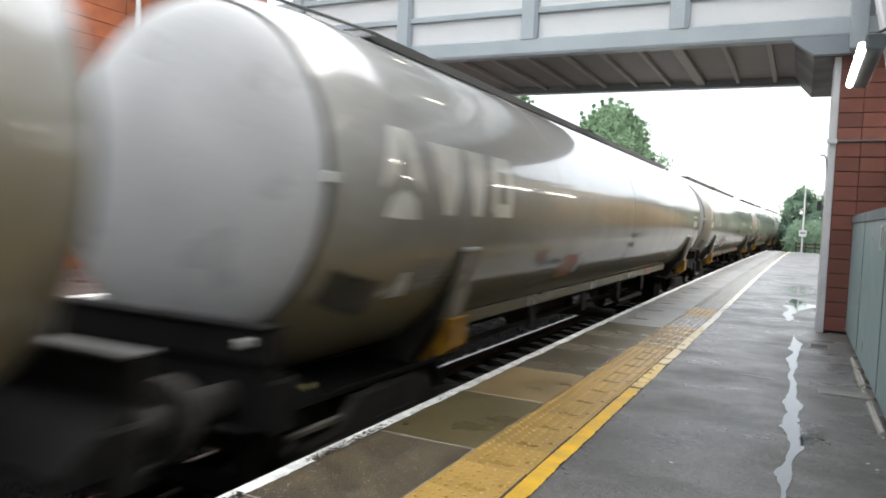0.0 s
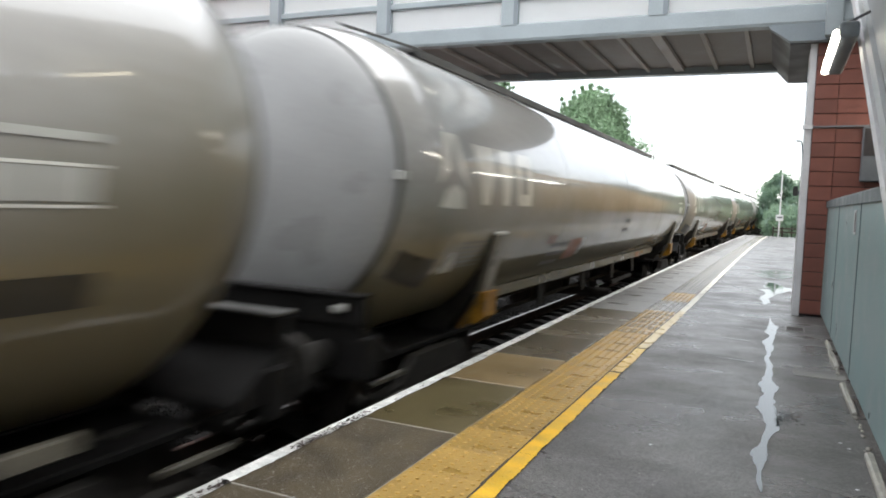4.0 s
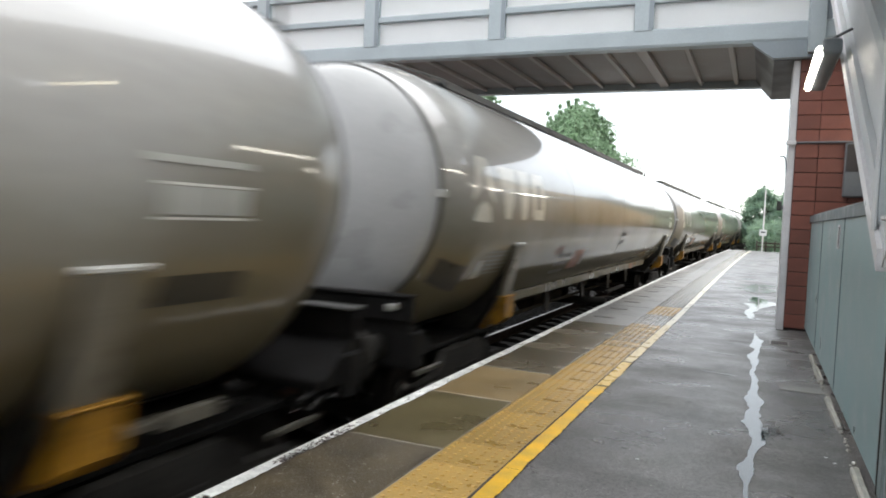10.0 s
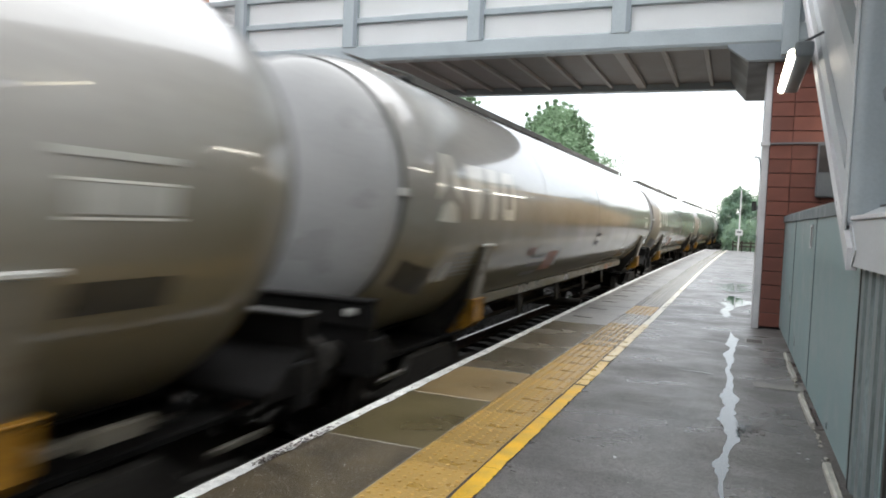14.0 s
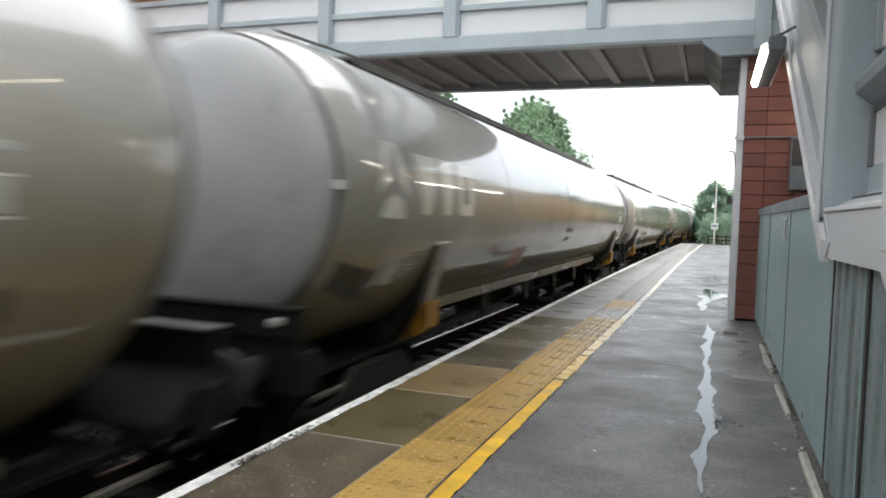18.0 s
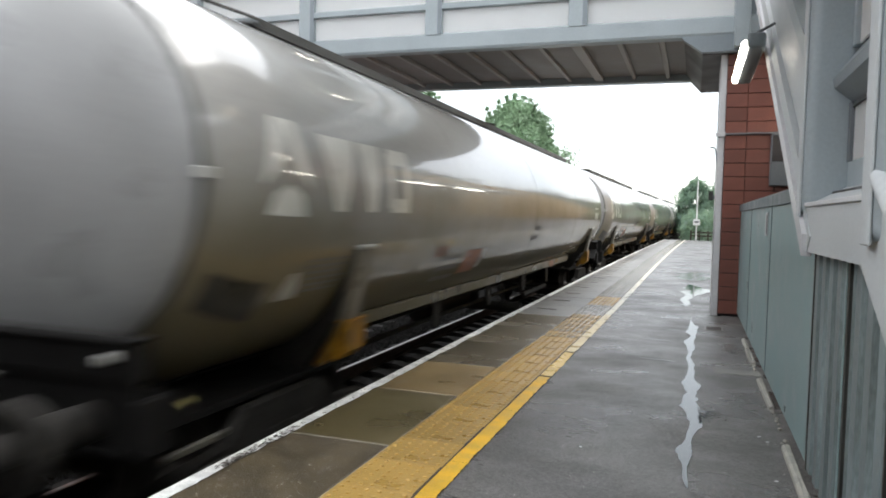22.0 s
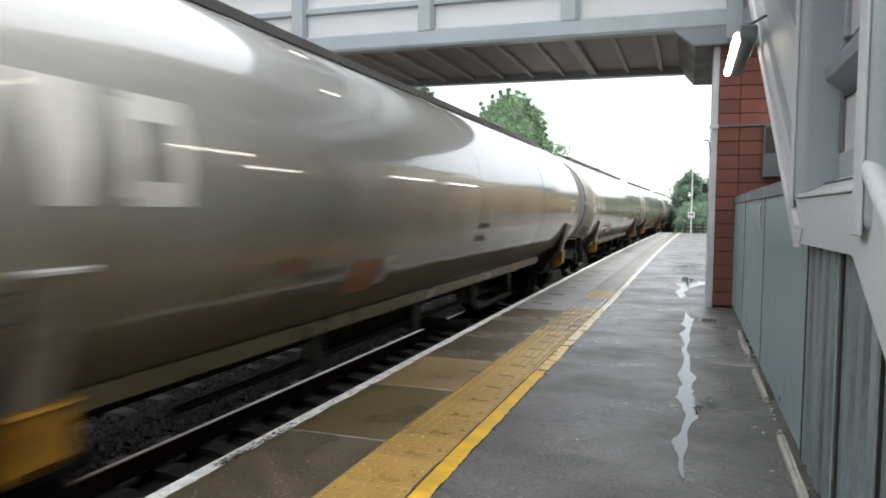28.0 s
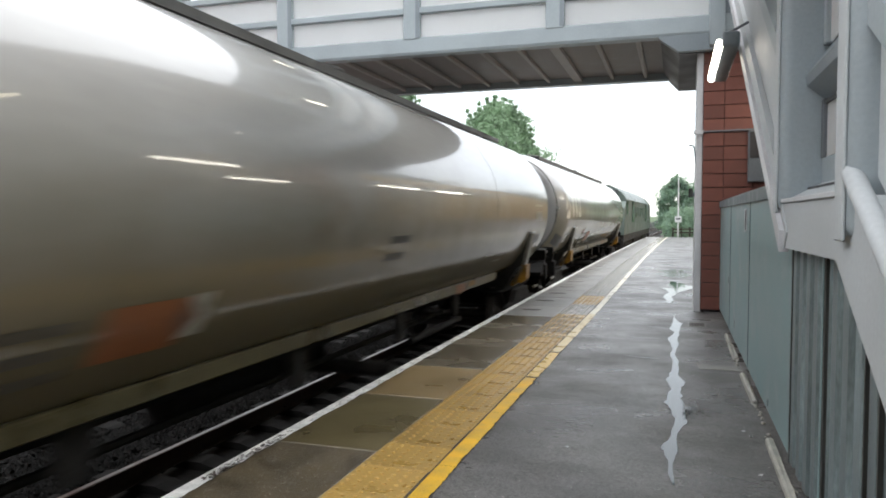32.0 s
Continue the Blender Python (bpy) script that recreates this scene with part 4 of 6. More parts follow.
def stair():
    s = group_at("footbridge_stair", pose(0, 0, 0), "pale grey steel footbridge stair with panelled parapets and a half landing", "stair")
    k = 0.575
    fy, fz = 4.50, 1.225             # foot of the upper flight
    up = 4.9
    # edge beams: lower flight, landing, upper flight
    bm = bmesh.new()
    prism(bm, [(4.62, 1.215), (4.62, 1.45), (2.86, 1.45), (0.2, -0.01), (0.2, -0.42), (3.22, 1.225)], "x", SX, SX + 0.12)
    part("landing_beam", bm, STEEL_PALE, s, "folded edge beam of the lower flight and landing")
    bm = bmesh.new()
    prism(bm, [(fy, fz - 0.01), (fy + up, fz + up * k), (fy + up, fz + up * k + 0.3), (4.78, 1.62), (4.62, 1.45), (4.40, 1.30)], "x", SX - 0.006, SX + 0.10)
    part("upper_beam", bm, STEEL_PALE, s, "sloping edge beam of the upper flight")
    bm = bmesh.new()
    prism(bm, [(fy, fz - 0.03), (fy + up, fz + up * k - 0.02), (fy + up, fz + up * k + 0.10), (fy, fz + 0.085)], "x", SX - 0.03, SX + 0.02)
    part("flange", bm, TRIM, s, "bright lower flange")
    # posts, seen edge-on from the platform
    for y0, y1, x1, z0, z1 in [(4.60, 4.78, 0.24, 1.40, 6.3), (2.93, 3.12, 0.34, 1.30, 6.0)]:
        bm = bmesh.new()
        box(bm, SX - 0.02, SX + x1, y0, y1, z0, z1, bevel=0.058, seg=5)
        part("post", bm, STEEL_GREY, s, "rounded hollow steel post", True)
        # paler strip paints the highlight on the post's outer edge
        bm = boxes((SX - 0.032, SX - 0.019, y0 + 0.045, y1 - 0.02, z0, z1), bevel=0.005)
        part("post_edge", bm, STEEL_PALE, s, "pale strip painting the post's lit outer edge")
    # recessed landing parapet between the posts
    R = SX + 0.185
    bm = bmesh.new()
    prism(bm, [(SX + 0.014, 1.452), (SX + 0.014, 1.47), (SX + 0.02, 1.473), (R, 1.56), (R, 1.452)], "y", 3.12, 4.60)
    part("sill", bm, STEEL_PALE, s, "sloping sill plate")
    part("sill_lip", boxes((SX - 0.012, SX + 0.013, 3.12, 4.6, 1.453, 1.476), bevel=0.004), TRIM, s, "bright folded lip of the sill")
    part("sill_joint", boxes((R - 0.066, R - 0.06, 3.12, 4.6, 1.522, 1.537)), DECAL_BLACK, s, "dark joint")
    part("parapet_sheet", boxes((R, R + 0.03, 3.12, 4.60, 1.5, 1.69)), STEEL_GREY, s)
    part("window_frame", boxes((R - 0.008, R + 0.04, 4.535, 4.60, 1.69, 2.0), bevel=0.004), STEEL_DARK, s, "dark frame beside the pane")
    part("window_gasket", boxes((R - 0.004, R + 0.04, 3.12, 4.535, 1.968, 1.985)), DECAL_BLACK, s, "black gasket over the pane")
    part("pane", boxes((R + 0.01, R + 0.02, 3.12, 4.535, 1.69, 1.968)), FROST, s, "frosted white pane")
    bm = bmesh.new()
    prism(bm, [(SX + 0.095, 2.125), (R + 0.03, 2.285), (R + 0.03, 1.985), (SX + 0.105, 2.075)], "y", 3.12, 4.60)
    part("handrail", bm, STEEL_MID, s, "dark grey sloping ledge rail")
    part("upper_pane", boxes((R + 0.01, R + 0.02, 3.12, 4.50, 2.285, 3.3)), FROST, s, "frosted white pane")
    part("upper_frame", boxes((R - 0.008, R + 0.04, 4.53, 4.60, 2.285, 3.3), bevel=0.004), STEEL_GREY, s)
    part("upper_frame", boxes((R - 0.008, R + 0.04, 3.12, 4.60, 3.3, 3.5), bevel=0.004), STEEL_GREY, s)
    # upper flight: parapet sheet, rails, panes
    def strip(a, b, x0, x1, y0=4.78, y1=11.1):
        m = bmesh.new()
        f = fz - fy * k
        prism(m, [(y0, f + y0 * k + a), (y1, f + y1 * k + a), (y1, f + y1 * k + b), (y0, f + y0 * k + b)], "x", x0, x1)
        return m
    part("parapet_sheet", strip(0.26, 0.80, SX + 0.03, SX + 0.06), STEEL_PALE, s, "pale flush parapet sheet")
    part("rail", strip(0.80, 0.93, SX + 0.0, SX + 0.12), STEEL_GREY, s, "sloping rail")
    part("pane", strip(0.93, 2.1, SX + 0.08, SX + 0.09), FROST, s, "dull frosted pane")
    part("eaves_rail", strip(2.1, 2.3, SX + 0.02, SX + 0.14), STEEL_GREY, s)
    part("roof", strip(2.3, 2.36, SX - 0.1, SX + 2.2), STEEL_GREY, s, "sheet roof over the flight")
    part("landing_roof", boxes((SX - 0.1, SX + 2.2, 2.6, 4.6, 3.5, 3.56)), STEEL_GREY, s)
    # lower flight parapet
    def low(a, b, x0, x1):
        m = bmesh.new()
        f = 1.45 - 2.86 * k
        prism(m, [(0.2, f + 0.2 * k + a), (2.98, f + 2.98 * k + a), (2.98, f + 2.98 * k + b), (0.2, f + 0.2 * k + b)], "x", x0, x1)
        return m
    bm = bmesh.new()
    rod(bm, (SX + 0.0, 0.2, 0.0), (SX + 0.0, 3.0, 1.53), 0.034, seg=16)
    part("edge_tube", bm, STEEL_PALE, s, "rounded pale edge tube", True)
    part("lower_sheet", low(0.02, 0.5, SX + 0.06, SX + 0.09), STEEL_PALE, s, "pale flush parapet sheet")
    part("lower_rail", low(0.5, 0.62, SX + 0.02, SX + 0.14), STEEL_GREY, s)
    part("lower_pane", low(0.62, 1.6, SX + 0.08, SX + 0.09), FROST_DULL, s, "dull frosted pane")
    # roof added out of view to darken the stair's near faces
    part("lower_roof", low(1.95, 2.02, SX - 0.1, SX + 2.2), STEEL_GREY, s, "unseen sheet roof added to shade the lower flight")
    # treads and landing deck
    part("landing_deck", boxes((SX + 0.12, SX + 2.1, 3.1, 4.6, 1.36, 1.42)), STEEL_GREY, s)
    bm = bmesh.new()
    box(bm, SX + 0.12, SX + 2.1, -0.15, 0.15, -0.02, 0.02)
    me = mesh_of(bm, "tread", STEEL_GREY)
    for i in range(8):
        piece("tread", me, s, pose(0, 3.0 - 0.31 * (i + 0.5), 1.40 - 0.172 * (i + 1)))
    for i in range(16):
        piece("tread", me, s, pose(0, 4.65 + 0.3 * (i + 0.5), 1.42 + 0.172 * (i + 1)))
    part("inner_side", boxes((SX + 2.1, SX + 2.16, 0.0, 9.3, 0.0, 1.5)), STEEL_GREY, s, "plain steel side beyond the treads")
    part("inner_panes", boxes((SX + 2.12, SX + 2.14, 0.0, 4.6, 1.5, 3.4)), FROST, s, "frosted panes on the inner side")


stair()


def tube_lamp(x, y0, y1, z, label, group="tube lamps", turn=0.0, slim=1.0):
    l = group_at("tube_lamp", pose(x, y0, z, 0, 0, turn), label, "lamp", group)
    ln = y1 - y0
    bm = bmesh.new()
    box(bm, -0.005 * slim, 0.14 * slim, -0.03, ln + 0.03, -0.02, 0.11, bevel=0.03 * slim, seg=3)
    part("housing", bm, STEEL_MID if slim == 1.0 else STEEL_DARK, l, "grey lamp housing", True)
    bm = bmesh.new()
    box(bm, -0.05 * slim, 0.012 * slim, 0.0, ln, -0.025, 0.055, bevel=0.03 * slim, seg=3)
    part("diffuser", bm, TUBE if slim == 1.0 else TUBE_WARM, l, "lit white diffuser", True)
    if slim == 1.0:
        part("hanger", rod(bmesh.new(), (0.06, 0.1, 0.12), (0.21, 0.1, 0.2), 0.012, seg=8), STEEL_DARK, l, "thin hanger rod", True)
        part("hanger", rod(bmesh.new(), (0.06, ln - 0.2, 0.12), (0.25, ln - 0.2, 0.62), 0.012, seg=8), STEEL_DARK, l, "thin hanger rod", True)
    else:
        part("bracket", boxes((0.0, 0.03, 0.1, 0.14, 0.13, 0.16)), STEEL_DARK, l)
    return l


tube_lamp(0.50, 6.87, 8.53, 2.82, "lit fluorescent tube lamp fixed under the stair")

# ---- the footbridge ----
BY0, BY1 = 11.2, 14.6


def bridge():
    b = group_at("footbridge", pose(0, 0, 0), "enclosed grey steel footbridge with frosted white panels", "footbridge")
    x0, x1 = -12.32, 1.9
    for y, s in ((BY0, 1), (BY1, -1)):
        bm = bmesh.new()
        low = 3.94 if s > 0 else 3.90
        o = [(y, low + 0.04), (y + s * 0.02, low), (y + s * 0.22, low), (y + s * 0.22, 4.2), (y + s * 0.06, 4.22), (y, 4.19)]
        prism(bm, o, "x", x0, x1)
        part("edge_girder", bm, STEEL_GREY, b, "grey steel edge girder")
        xs = [-1.61 - 2.275 * i for i in range(5)] + [0.69]
        for x in xs:
            bm = bmesh.new()
            box(bm, x - 0.135, x + 0.135, y - s * 0.012, y + s * 0.16, 4.18, 6.75, bevel=0.01)
            p = part("post", bm, STEEL_GREY, b)
            part("post_flange", boxes((x + 0.075, x + 0.142, y - s * 0.018, y - s * 0.0125, 4.2, 6.75)), STEEL_MID, p, "darker flange of the post")
        for z0, z1 in ((4.58, 4.68), (5.06, 5.16), (6.6, 6.85)):
            bm = boxes((x0, x1, y + s * 0.0, y + s * 0.12, z0, z1), bevel=0.012)
            part("rail", bm, STEEL_GREY, b)
        xs2 = sorted(xs) + [2.04]
        for a, c in zip(xs2, xs2[1:]):
            for z0, z1 in ((4.2, 4.58), (4.68, 5.06)):
                part("panel", boxes((a + 0.14, c - 0.14, y + s * 0.07, y + s * 0.085, z0, z1)), FROST, b)
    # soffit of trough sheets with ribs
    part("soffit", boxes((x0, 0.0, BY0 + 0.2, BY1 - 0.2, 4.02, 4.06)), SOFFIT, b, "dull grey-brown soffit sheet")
    bm = bmesh.new()
    box(bm, -0.035, 0.035, BY0 + 0.2, BY1 - 0.2, 3.955, 4.02, bevel=0.008)
    me = mesh_of(bm, "rib", SOFFIT_RIB)
    for i in range(20):
        piece("rib", me, b, pose(-0.42 - 0.60 * i, 0, 0))
    part("joint_strip", boxes((-1.74, -1.58, BY0 + 0.2, BY1 - 0.2, 3.945, 4.02), bevel=0.008), SOFFIT_RIB, b, "wider joint strip of the soffit")
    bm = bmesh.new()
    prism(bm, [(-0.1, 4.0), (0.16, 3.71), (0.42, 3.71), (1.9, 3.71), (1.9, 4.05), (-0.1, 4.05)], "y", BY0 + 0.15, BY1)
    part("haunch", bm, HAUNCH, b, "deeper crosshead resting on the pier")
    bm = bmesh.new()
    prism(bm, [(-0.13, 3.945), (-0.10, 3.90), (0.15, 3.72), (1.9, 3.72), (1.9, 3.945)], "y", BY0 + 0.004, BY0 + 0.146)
    # darker steel than the girder, so the plate's shade is in its colour
    part("haunch_plate", bm, STEEL_MID, b, "deepened end of the edge girder, in shade-dark steel")
    part("roof", boxes((x0, x1, BY0 - 0.15, BY1 + 0.15, 6.85, 6.98)), STEEL_GREY, b, "flat sheet roof")
    part("deck", boxes((x0, x1, BY0 + 0.2, BY1 - 0.2, 4.08, 4.16)), STEEL_DARK, b)
    # end column standing beside the stair head
    bm = bmesh.new()
    box(bm, 0.56, 0.76, BY0 - 0.14, BY0 + 0.02, 3.75, 6.8, bevel=0.02, seg=2)
    part("end_column", bm, STEEL_GREY, b, "", True)


bridge()
for x in (-1.45, -2.2, -5.5, -9.7):
    tube_lamp(x, 12.5, 13.2, 6.35, "lit fluorescent tube lamp inside the footbridge", "footbridge lamps")
for x, y, z, ln in ((1.5, 9.6, 2.62, 1.7), (1.5, 15.6, 2.98, 2.6), (1.5, 19.6, 2.98, 2.8)):
    tube_lamp(x, y, y + ln, z, "lit fluorescent tube lamp under the platform canopy", "canopy lamps")


def canopy():
    c = group_at("canopy", pose(2.2, 0, 0), "grey platform canopy beyond the pier", "canopy")
    part("roof", boxes((-0.85, 1.55, 13.4, 27, 3.112, 3.25), bevel=0.02), STEEL_GREY, c)
    bm = bmesh.new()
    prism(bm, [(11.4, 0), (11.4, 5.0), (44, 5.0), (62, 2.6), (62, 0)], "x", 1.6, 1.75)
    part("back_wall", bm, TAN_BRICK, c, "tan brick station wall under the canopy")
    for y in (13.6, 20.5, 26.5):
        part("column", boxes((0.25, 0.39, y, y + 0.14, 0, 3.112), bevel=0.01), STEEL_GREY, c)


canopy()


def station_building():
    b = group_at("station_building", pose(0, 0, 0), "unseen walls added behind the fence and stair to block sky", "building")
    # walls added out of view to hide sky gaps the barrels would mirror
    part("wall", boxes((3.3, 3.5, 0.4, 11.0, 0, 4.4)), TILE, b, "dull red tiled wall")
    part("tower_wall", boxes((2.0, 2.2, 11.0, 15.0, 3.52, 7.4)), STEEL_GREY, b, "grey wall at the head of the stair")
    part("roof", boxes((3.25, 6.0, 0.4, 11.0, 4.402, 4.55)), STEEL_GREY, b)


station_building()

# ---- the far side ----
def far_side():
    f = group_at("far_platform", pose(0, 0, 0), "far platform with a pale edge", "platform", kind="structure")
    part("body", boxes((-14, -8.72, -14, 48, -1.2, -0.07)), PLAT_WALL, f)
    part("surface", boxes((-14, -8.9, -14, 48, -0.07, 0.0)), ASPHALT, f)
    part("edge", boxes((-8.9, -8.68, -14, 48, -0.075, 0.004), bevel=0.004), LINE_WHITE, f, "pale painted edge")
    t = tiled_pier("far_pier", -15.2, -12.3, 6.4, 14.9, 7.6, False, "far footbridge tower clad in orange-red tiles")
    tiles(t, -15.2, -12.3, 6.37, 0.0, 7.6, [-15.2, -14.48, -13.75, -13.02, -12.3], pitch=0.3, seed=4)
    me = mesh_of(boxes((0, 0.03, 0.006, 1.41, 0.006, 0.294), bevel=0.004), "tile", TILE_ORANGE)
    for j in range(6):
        for i in range(25):
            piece("tile", me, t, pose(-12.33 + 0.002 * ((i * 7 + j * 3) % 5), 6.4 + 1.416 * j, 0.3 * i))
    # out of view; walls and roof added to keep low sky light off the track
    b = group_at("far_building", pose(0, 0, 0), "unseen walls and roof added on the far platform to block low sky", "building")
    part("wall", boxes((-14.6, -14.2, -40, 6.3, 0, 5.0)), TILE, b, "dull red wall")
    part("canopy", boxes((-14.2, -9.4, -40, 4.5, 3.4, 3.6), bevel=0.02), STEEL_GREY, b, "flat roof added to block sky over the far platform")
    part("wall", boxes((-14.6, -14.2, 15.0, 44, 0, 3.2)), TILE, b)
    p = group_at("lamp_post", pose(-11.9, 10.6, 0), "pale slender lamp post on the far platform", "lamp post")
    bm = bmesh.new()
    rod(bm, (0, 0, 0), (0, 0, 6.5), 0.06, 0.045, seg=10)
    part("pole", bm, POLE_WHITE, p, "", True)
    part("base", boxes((-0.12, 0.12, -0.12, 0.12, 0, 0.3), bevel=0.02), POLE_WHITE, p)


far_side()


def leaf_cloud(rng, clumps, per, size, spread):
    """Many small bent leaves round clump centres, as arrays."""
    c = np.repeat(np.array(clumps), per, axis=0)
    n = len(c)
    r = np.repeat(np.array(spread), per)
    d = rng.normal(size=(n, 3))
    d /= np.linalg.norm(d, axis=1)[:, None]
    pos = c + d * (r * rng.uniform(0.25, 1.0, n) ** 0.6)[:, None]
    a = rng.normal(size=(n, 3))
    a /= np.linalg.norm(a, axis=1)[:, None]
    b = np.cross(a, rng.normal(size=(n, 3)))
    b /= np.linalg.norm(b, axis=1)[:, None]
    s = size * rng.uniform(0.6, 1.3, n)[:, None]
    v = np.stack([pos - a * s, pos + b * s * 0.45, pos + a * s, pos - b * s * 0.45], 1).reshape(-1, 3)
    f = np.arange(4 * n).reshape(-1, 4)
    return v, f


def tree(name, x, y, z, h, w, seed, label, trunk=0.3, clumps=130, per=60, leaf=0.13, lean=0.0, mat=None, shoots=26):
    t = group_at(name, pose(x, y, z), label, "tree", "trees beyond the platform")
    rng = np.random.RandomState(seed)
    bm = bmesh.new()
    base_h = h * 0.3
    rod(bm, (0, 0, 0), (0, 0, base_h), trunk * 0.5, trunk * 0.38, seg=9)
    rod(bm, (0, 0, base_h), (lean * 0.4, 0, h * 0.75), trunk * 0.38, trunk * 0.1, seg=8)
    centres, spread = [], []
    for i in range(14):
        a = i * 2.4 + rng.rand()
        z0 = base_h * rng.uniform(0.8, 2.0)
        end = (math.cos(a) * w * 0.42 * rng.uniform(0.6, 1), math.sin(a) * w * 0.42 * rng.uniform(0.6, 1), min(h * 0.92, z0 + h * rng.uniform(0.15, 0.45)))
        rod(bm, (0, 0, z0), end, trunk * 0.16, trunk * 0.04, seg=6)
    part("trunk", bm, BARK, t, "brown bark", True)
    while len(centres) < clumps:
        u = rng.uniform(-1, 1, 3)
        zz = base_h * 0.75 + (h - base_h * 0.75) * (u[2] * 0.5 + 0.5)
        k = (zz - base_h * 0.75) / (h - base_h * 0.75)
        rad = 0.5 * w * (0.5 + 0.75 * math.sin(math.pi * min(1, 0.15 + 0.8 * k)) - 0.35 * k)
        rr = rad * math.sqrt(rng.rand())
        an = rng.rand() * 6.283
        px, py = rr * math.cos(an) + lean * k, rr * math.sin(an)
        if noise.noise((px * 0.9 + seed, py * 0.9, zz * 0.9)) < -0.26:
            continue
        centres.append((px, py, zz))
        spread.append(w * rng.uniform(0.06, 0.14))
    # upright shoots that break the outline
    for i in range(shoots):
        an, rr = rng.rand() * 6.283, 0.42 * w * rng.rand()
        z0 = h * (0.96 - 0.42 * (rr / (0.42 * w)) ** 2) - rng.rand() * 0.5
        up = rng.uniform(0.04, 0.14 if h < 9 else 0.19) * h
        tilt = rng.normal(size=2) * 0.25
        for j in range(5):
            centres.append((rr * math.cos(an) + tilt[0] * up * j / 5, rr * math.sin(an) + tilt[1] * up * j / 5, z0 + up * j / 4))
            spread.append((0.030 - 0.004 * j) * w)
    v, f = leaf_cloud(rng, centres, per, leaf, spread)
    me = bpy.data.meshes.new("crown")
    me.from_pydata(v.tolist(), [], f.tolist())
    me.materials.append(mat or LEAF)
    o = new("crown", me)
    o.parent = t
    o["label"] = "crown of many small green leaves with gaps"
    return t


tree("tree", -10.7, 45, BED_Z, 9.05, 7.3, 5, "broad green leafy tree beyond the far platform", clumps=310, per=100, leaf=0.095, shoots=110)
tree("tree", -22.0, 58, BED_Z, 12.4, 6.4, 6, "dark green tree farther along the line", clumps=90, per=60, leaf=0.16)
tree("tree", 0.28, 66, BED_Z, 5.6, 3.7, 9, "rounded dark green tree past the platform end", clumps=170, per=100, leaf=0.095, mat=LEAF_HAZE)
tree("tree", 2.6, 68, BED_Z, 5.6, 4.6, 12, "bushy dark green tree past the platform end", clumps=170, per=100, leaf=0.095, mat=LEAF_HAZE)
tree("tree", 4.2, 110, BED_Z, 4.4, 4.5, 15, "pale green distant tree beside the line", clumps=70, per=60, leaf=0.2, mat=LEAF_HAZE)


def hedge():
    rng = np.random.RandomState(22)
    n = 500
    c = np.stack([rng.uniform(-0.6, 9.0, n), rng.uniform(58.5, 64, n), rng.uniform(BED_Z, 1.9, n)], -1)
    v, f = leaf_cloud(rng, c, 30, 0.14, rng.uniform(0.3, 0.6, n))
    c2 = np.stack([rng.uniform(-34, -15, n), rng.uniform(50, 80, n), rng.uniform(BED_Z, 2.2, n)], -1)
    v2, f2 = leaf_cloud(rng, c2, 30, 0.2, rng.uniform(0.4, 0.8, n))
    me = bpy.data.meshes.new("hedge")
    me.from_pydata(np.concatenate([v, v2]).tolist(), [], np.concatenate([f, f2 + len(v)]).tolist())
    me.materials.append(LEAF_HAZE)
    tagged(new("hedge", me), "dark green overgrown hedge beyond the platform end", "hedge", kind="stuff")
    w = group_at("end_fence", pose(0, 0, 0), "low dark fence across the platform end", "fence")
    for i in range(12):
        part("post", boxes((-0.1 + 0.6 * i, 0.0 + 0.6 * i, 57.0, 57.1, -1.0, 0.55)), BARK, w)
    part("rail", boxes((-0.1, 7.0, 56.96, 57.0, 0.1, 0.2), (-0.1, 7.0, 56.96, 57.0, 0.35, 0.45)), BARK, w)


hedge()


def woodland():
    """The belt of trees along the line on the station's side."""
    rng = np.random.RandomState(40)
    n = 2200
    y = 24 + 230 * rng.rand(n) ** 1.3
    x = 6.3 + 0.004 * y + 4.0 * rng.rand(n)
    top = 6.9 + 0.8 * np.sin(y * 0.21) + 0.5 * np.sin(y * 0.53 + 1)
    c = np.stack([x, y, BED_Z + (top - BED_Z) * rng.rand(n) ** 0.8], -1)
    v, f = leaf_cloud(rng, c, 16, 0.4, rng.uniform(0.7, 1.5, n))
    me = bpy.data.meshes.new("woodland")
    me.from_pydata(v.tolist(), [], f.tolist())
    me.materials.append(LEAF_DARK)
    tagged(new("woodland", me), "dense belt of green trees beside the line", "woodland", kind="stuff")
    # bank added out of view so no sky shows through the mirrored trees
    bm = bmesh.new()
    prism(bm, [(8.0, -1.2), (12.0, 2.6), (30.0, 3.0), (30.0, -1.2)], "y", 24, 300)
    tagged(part("embankment", bm, GRASS), "unseen grassy bank added to back the trees", "embankment", kind="structure")


woodland()


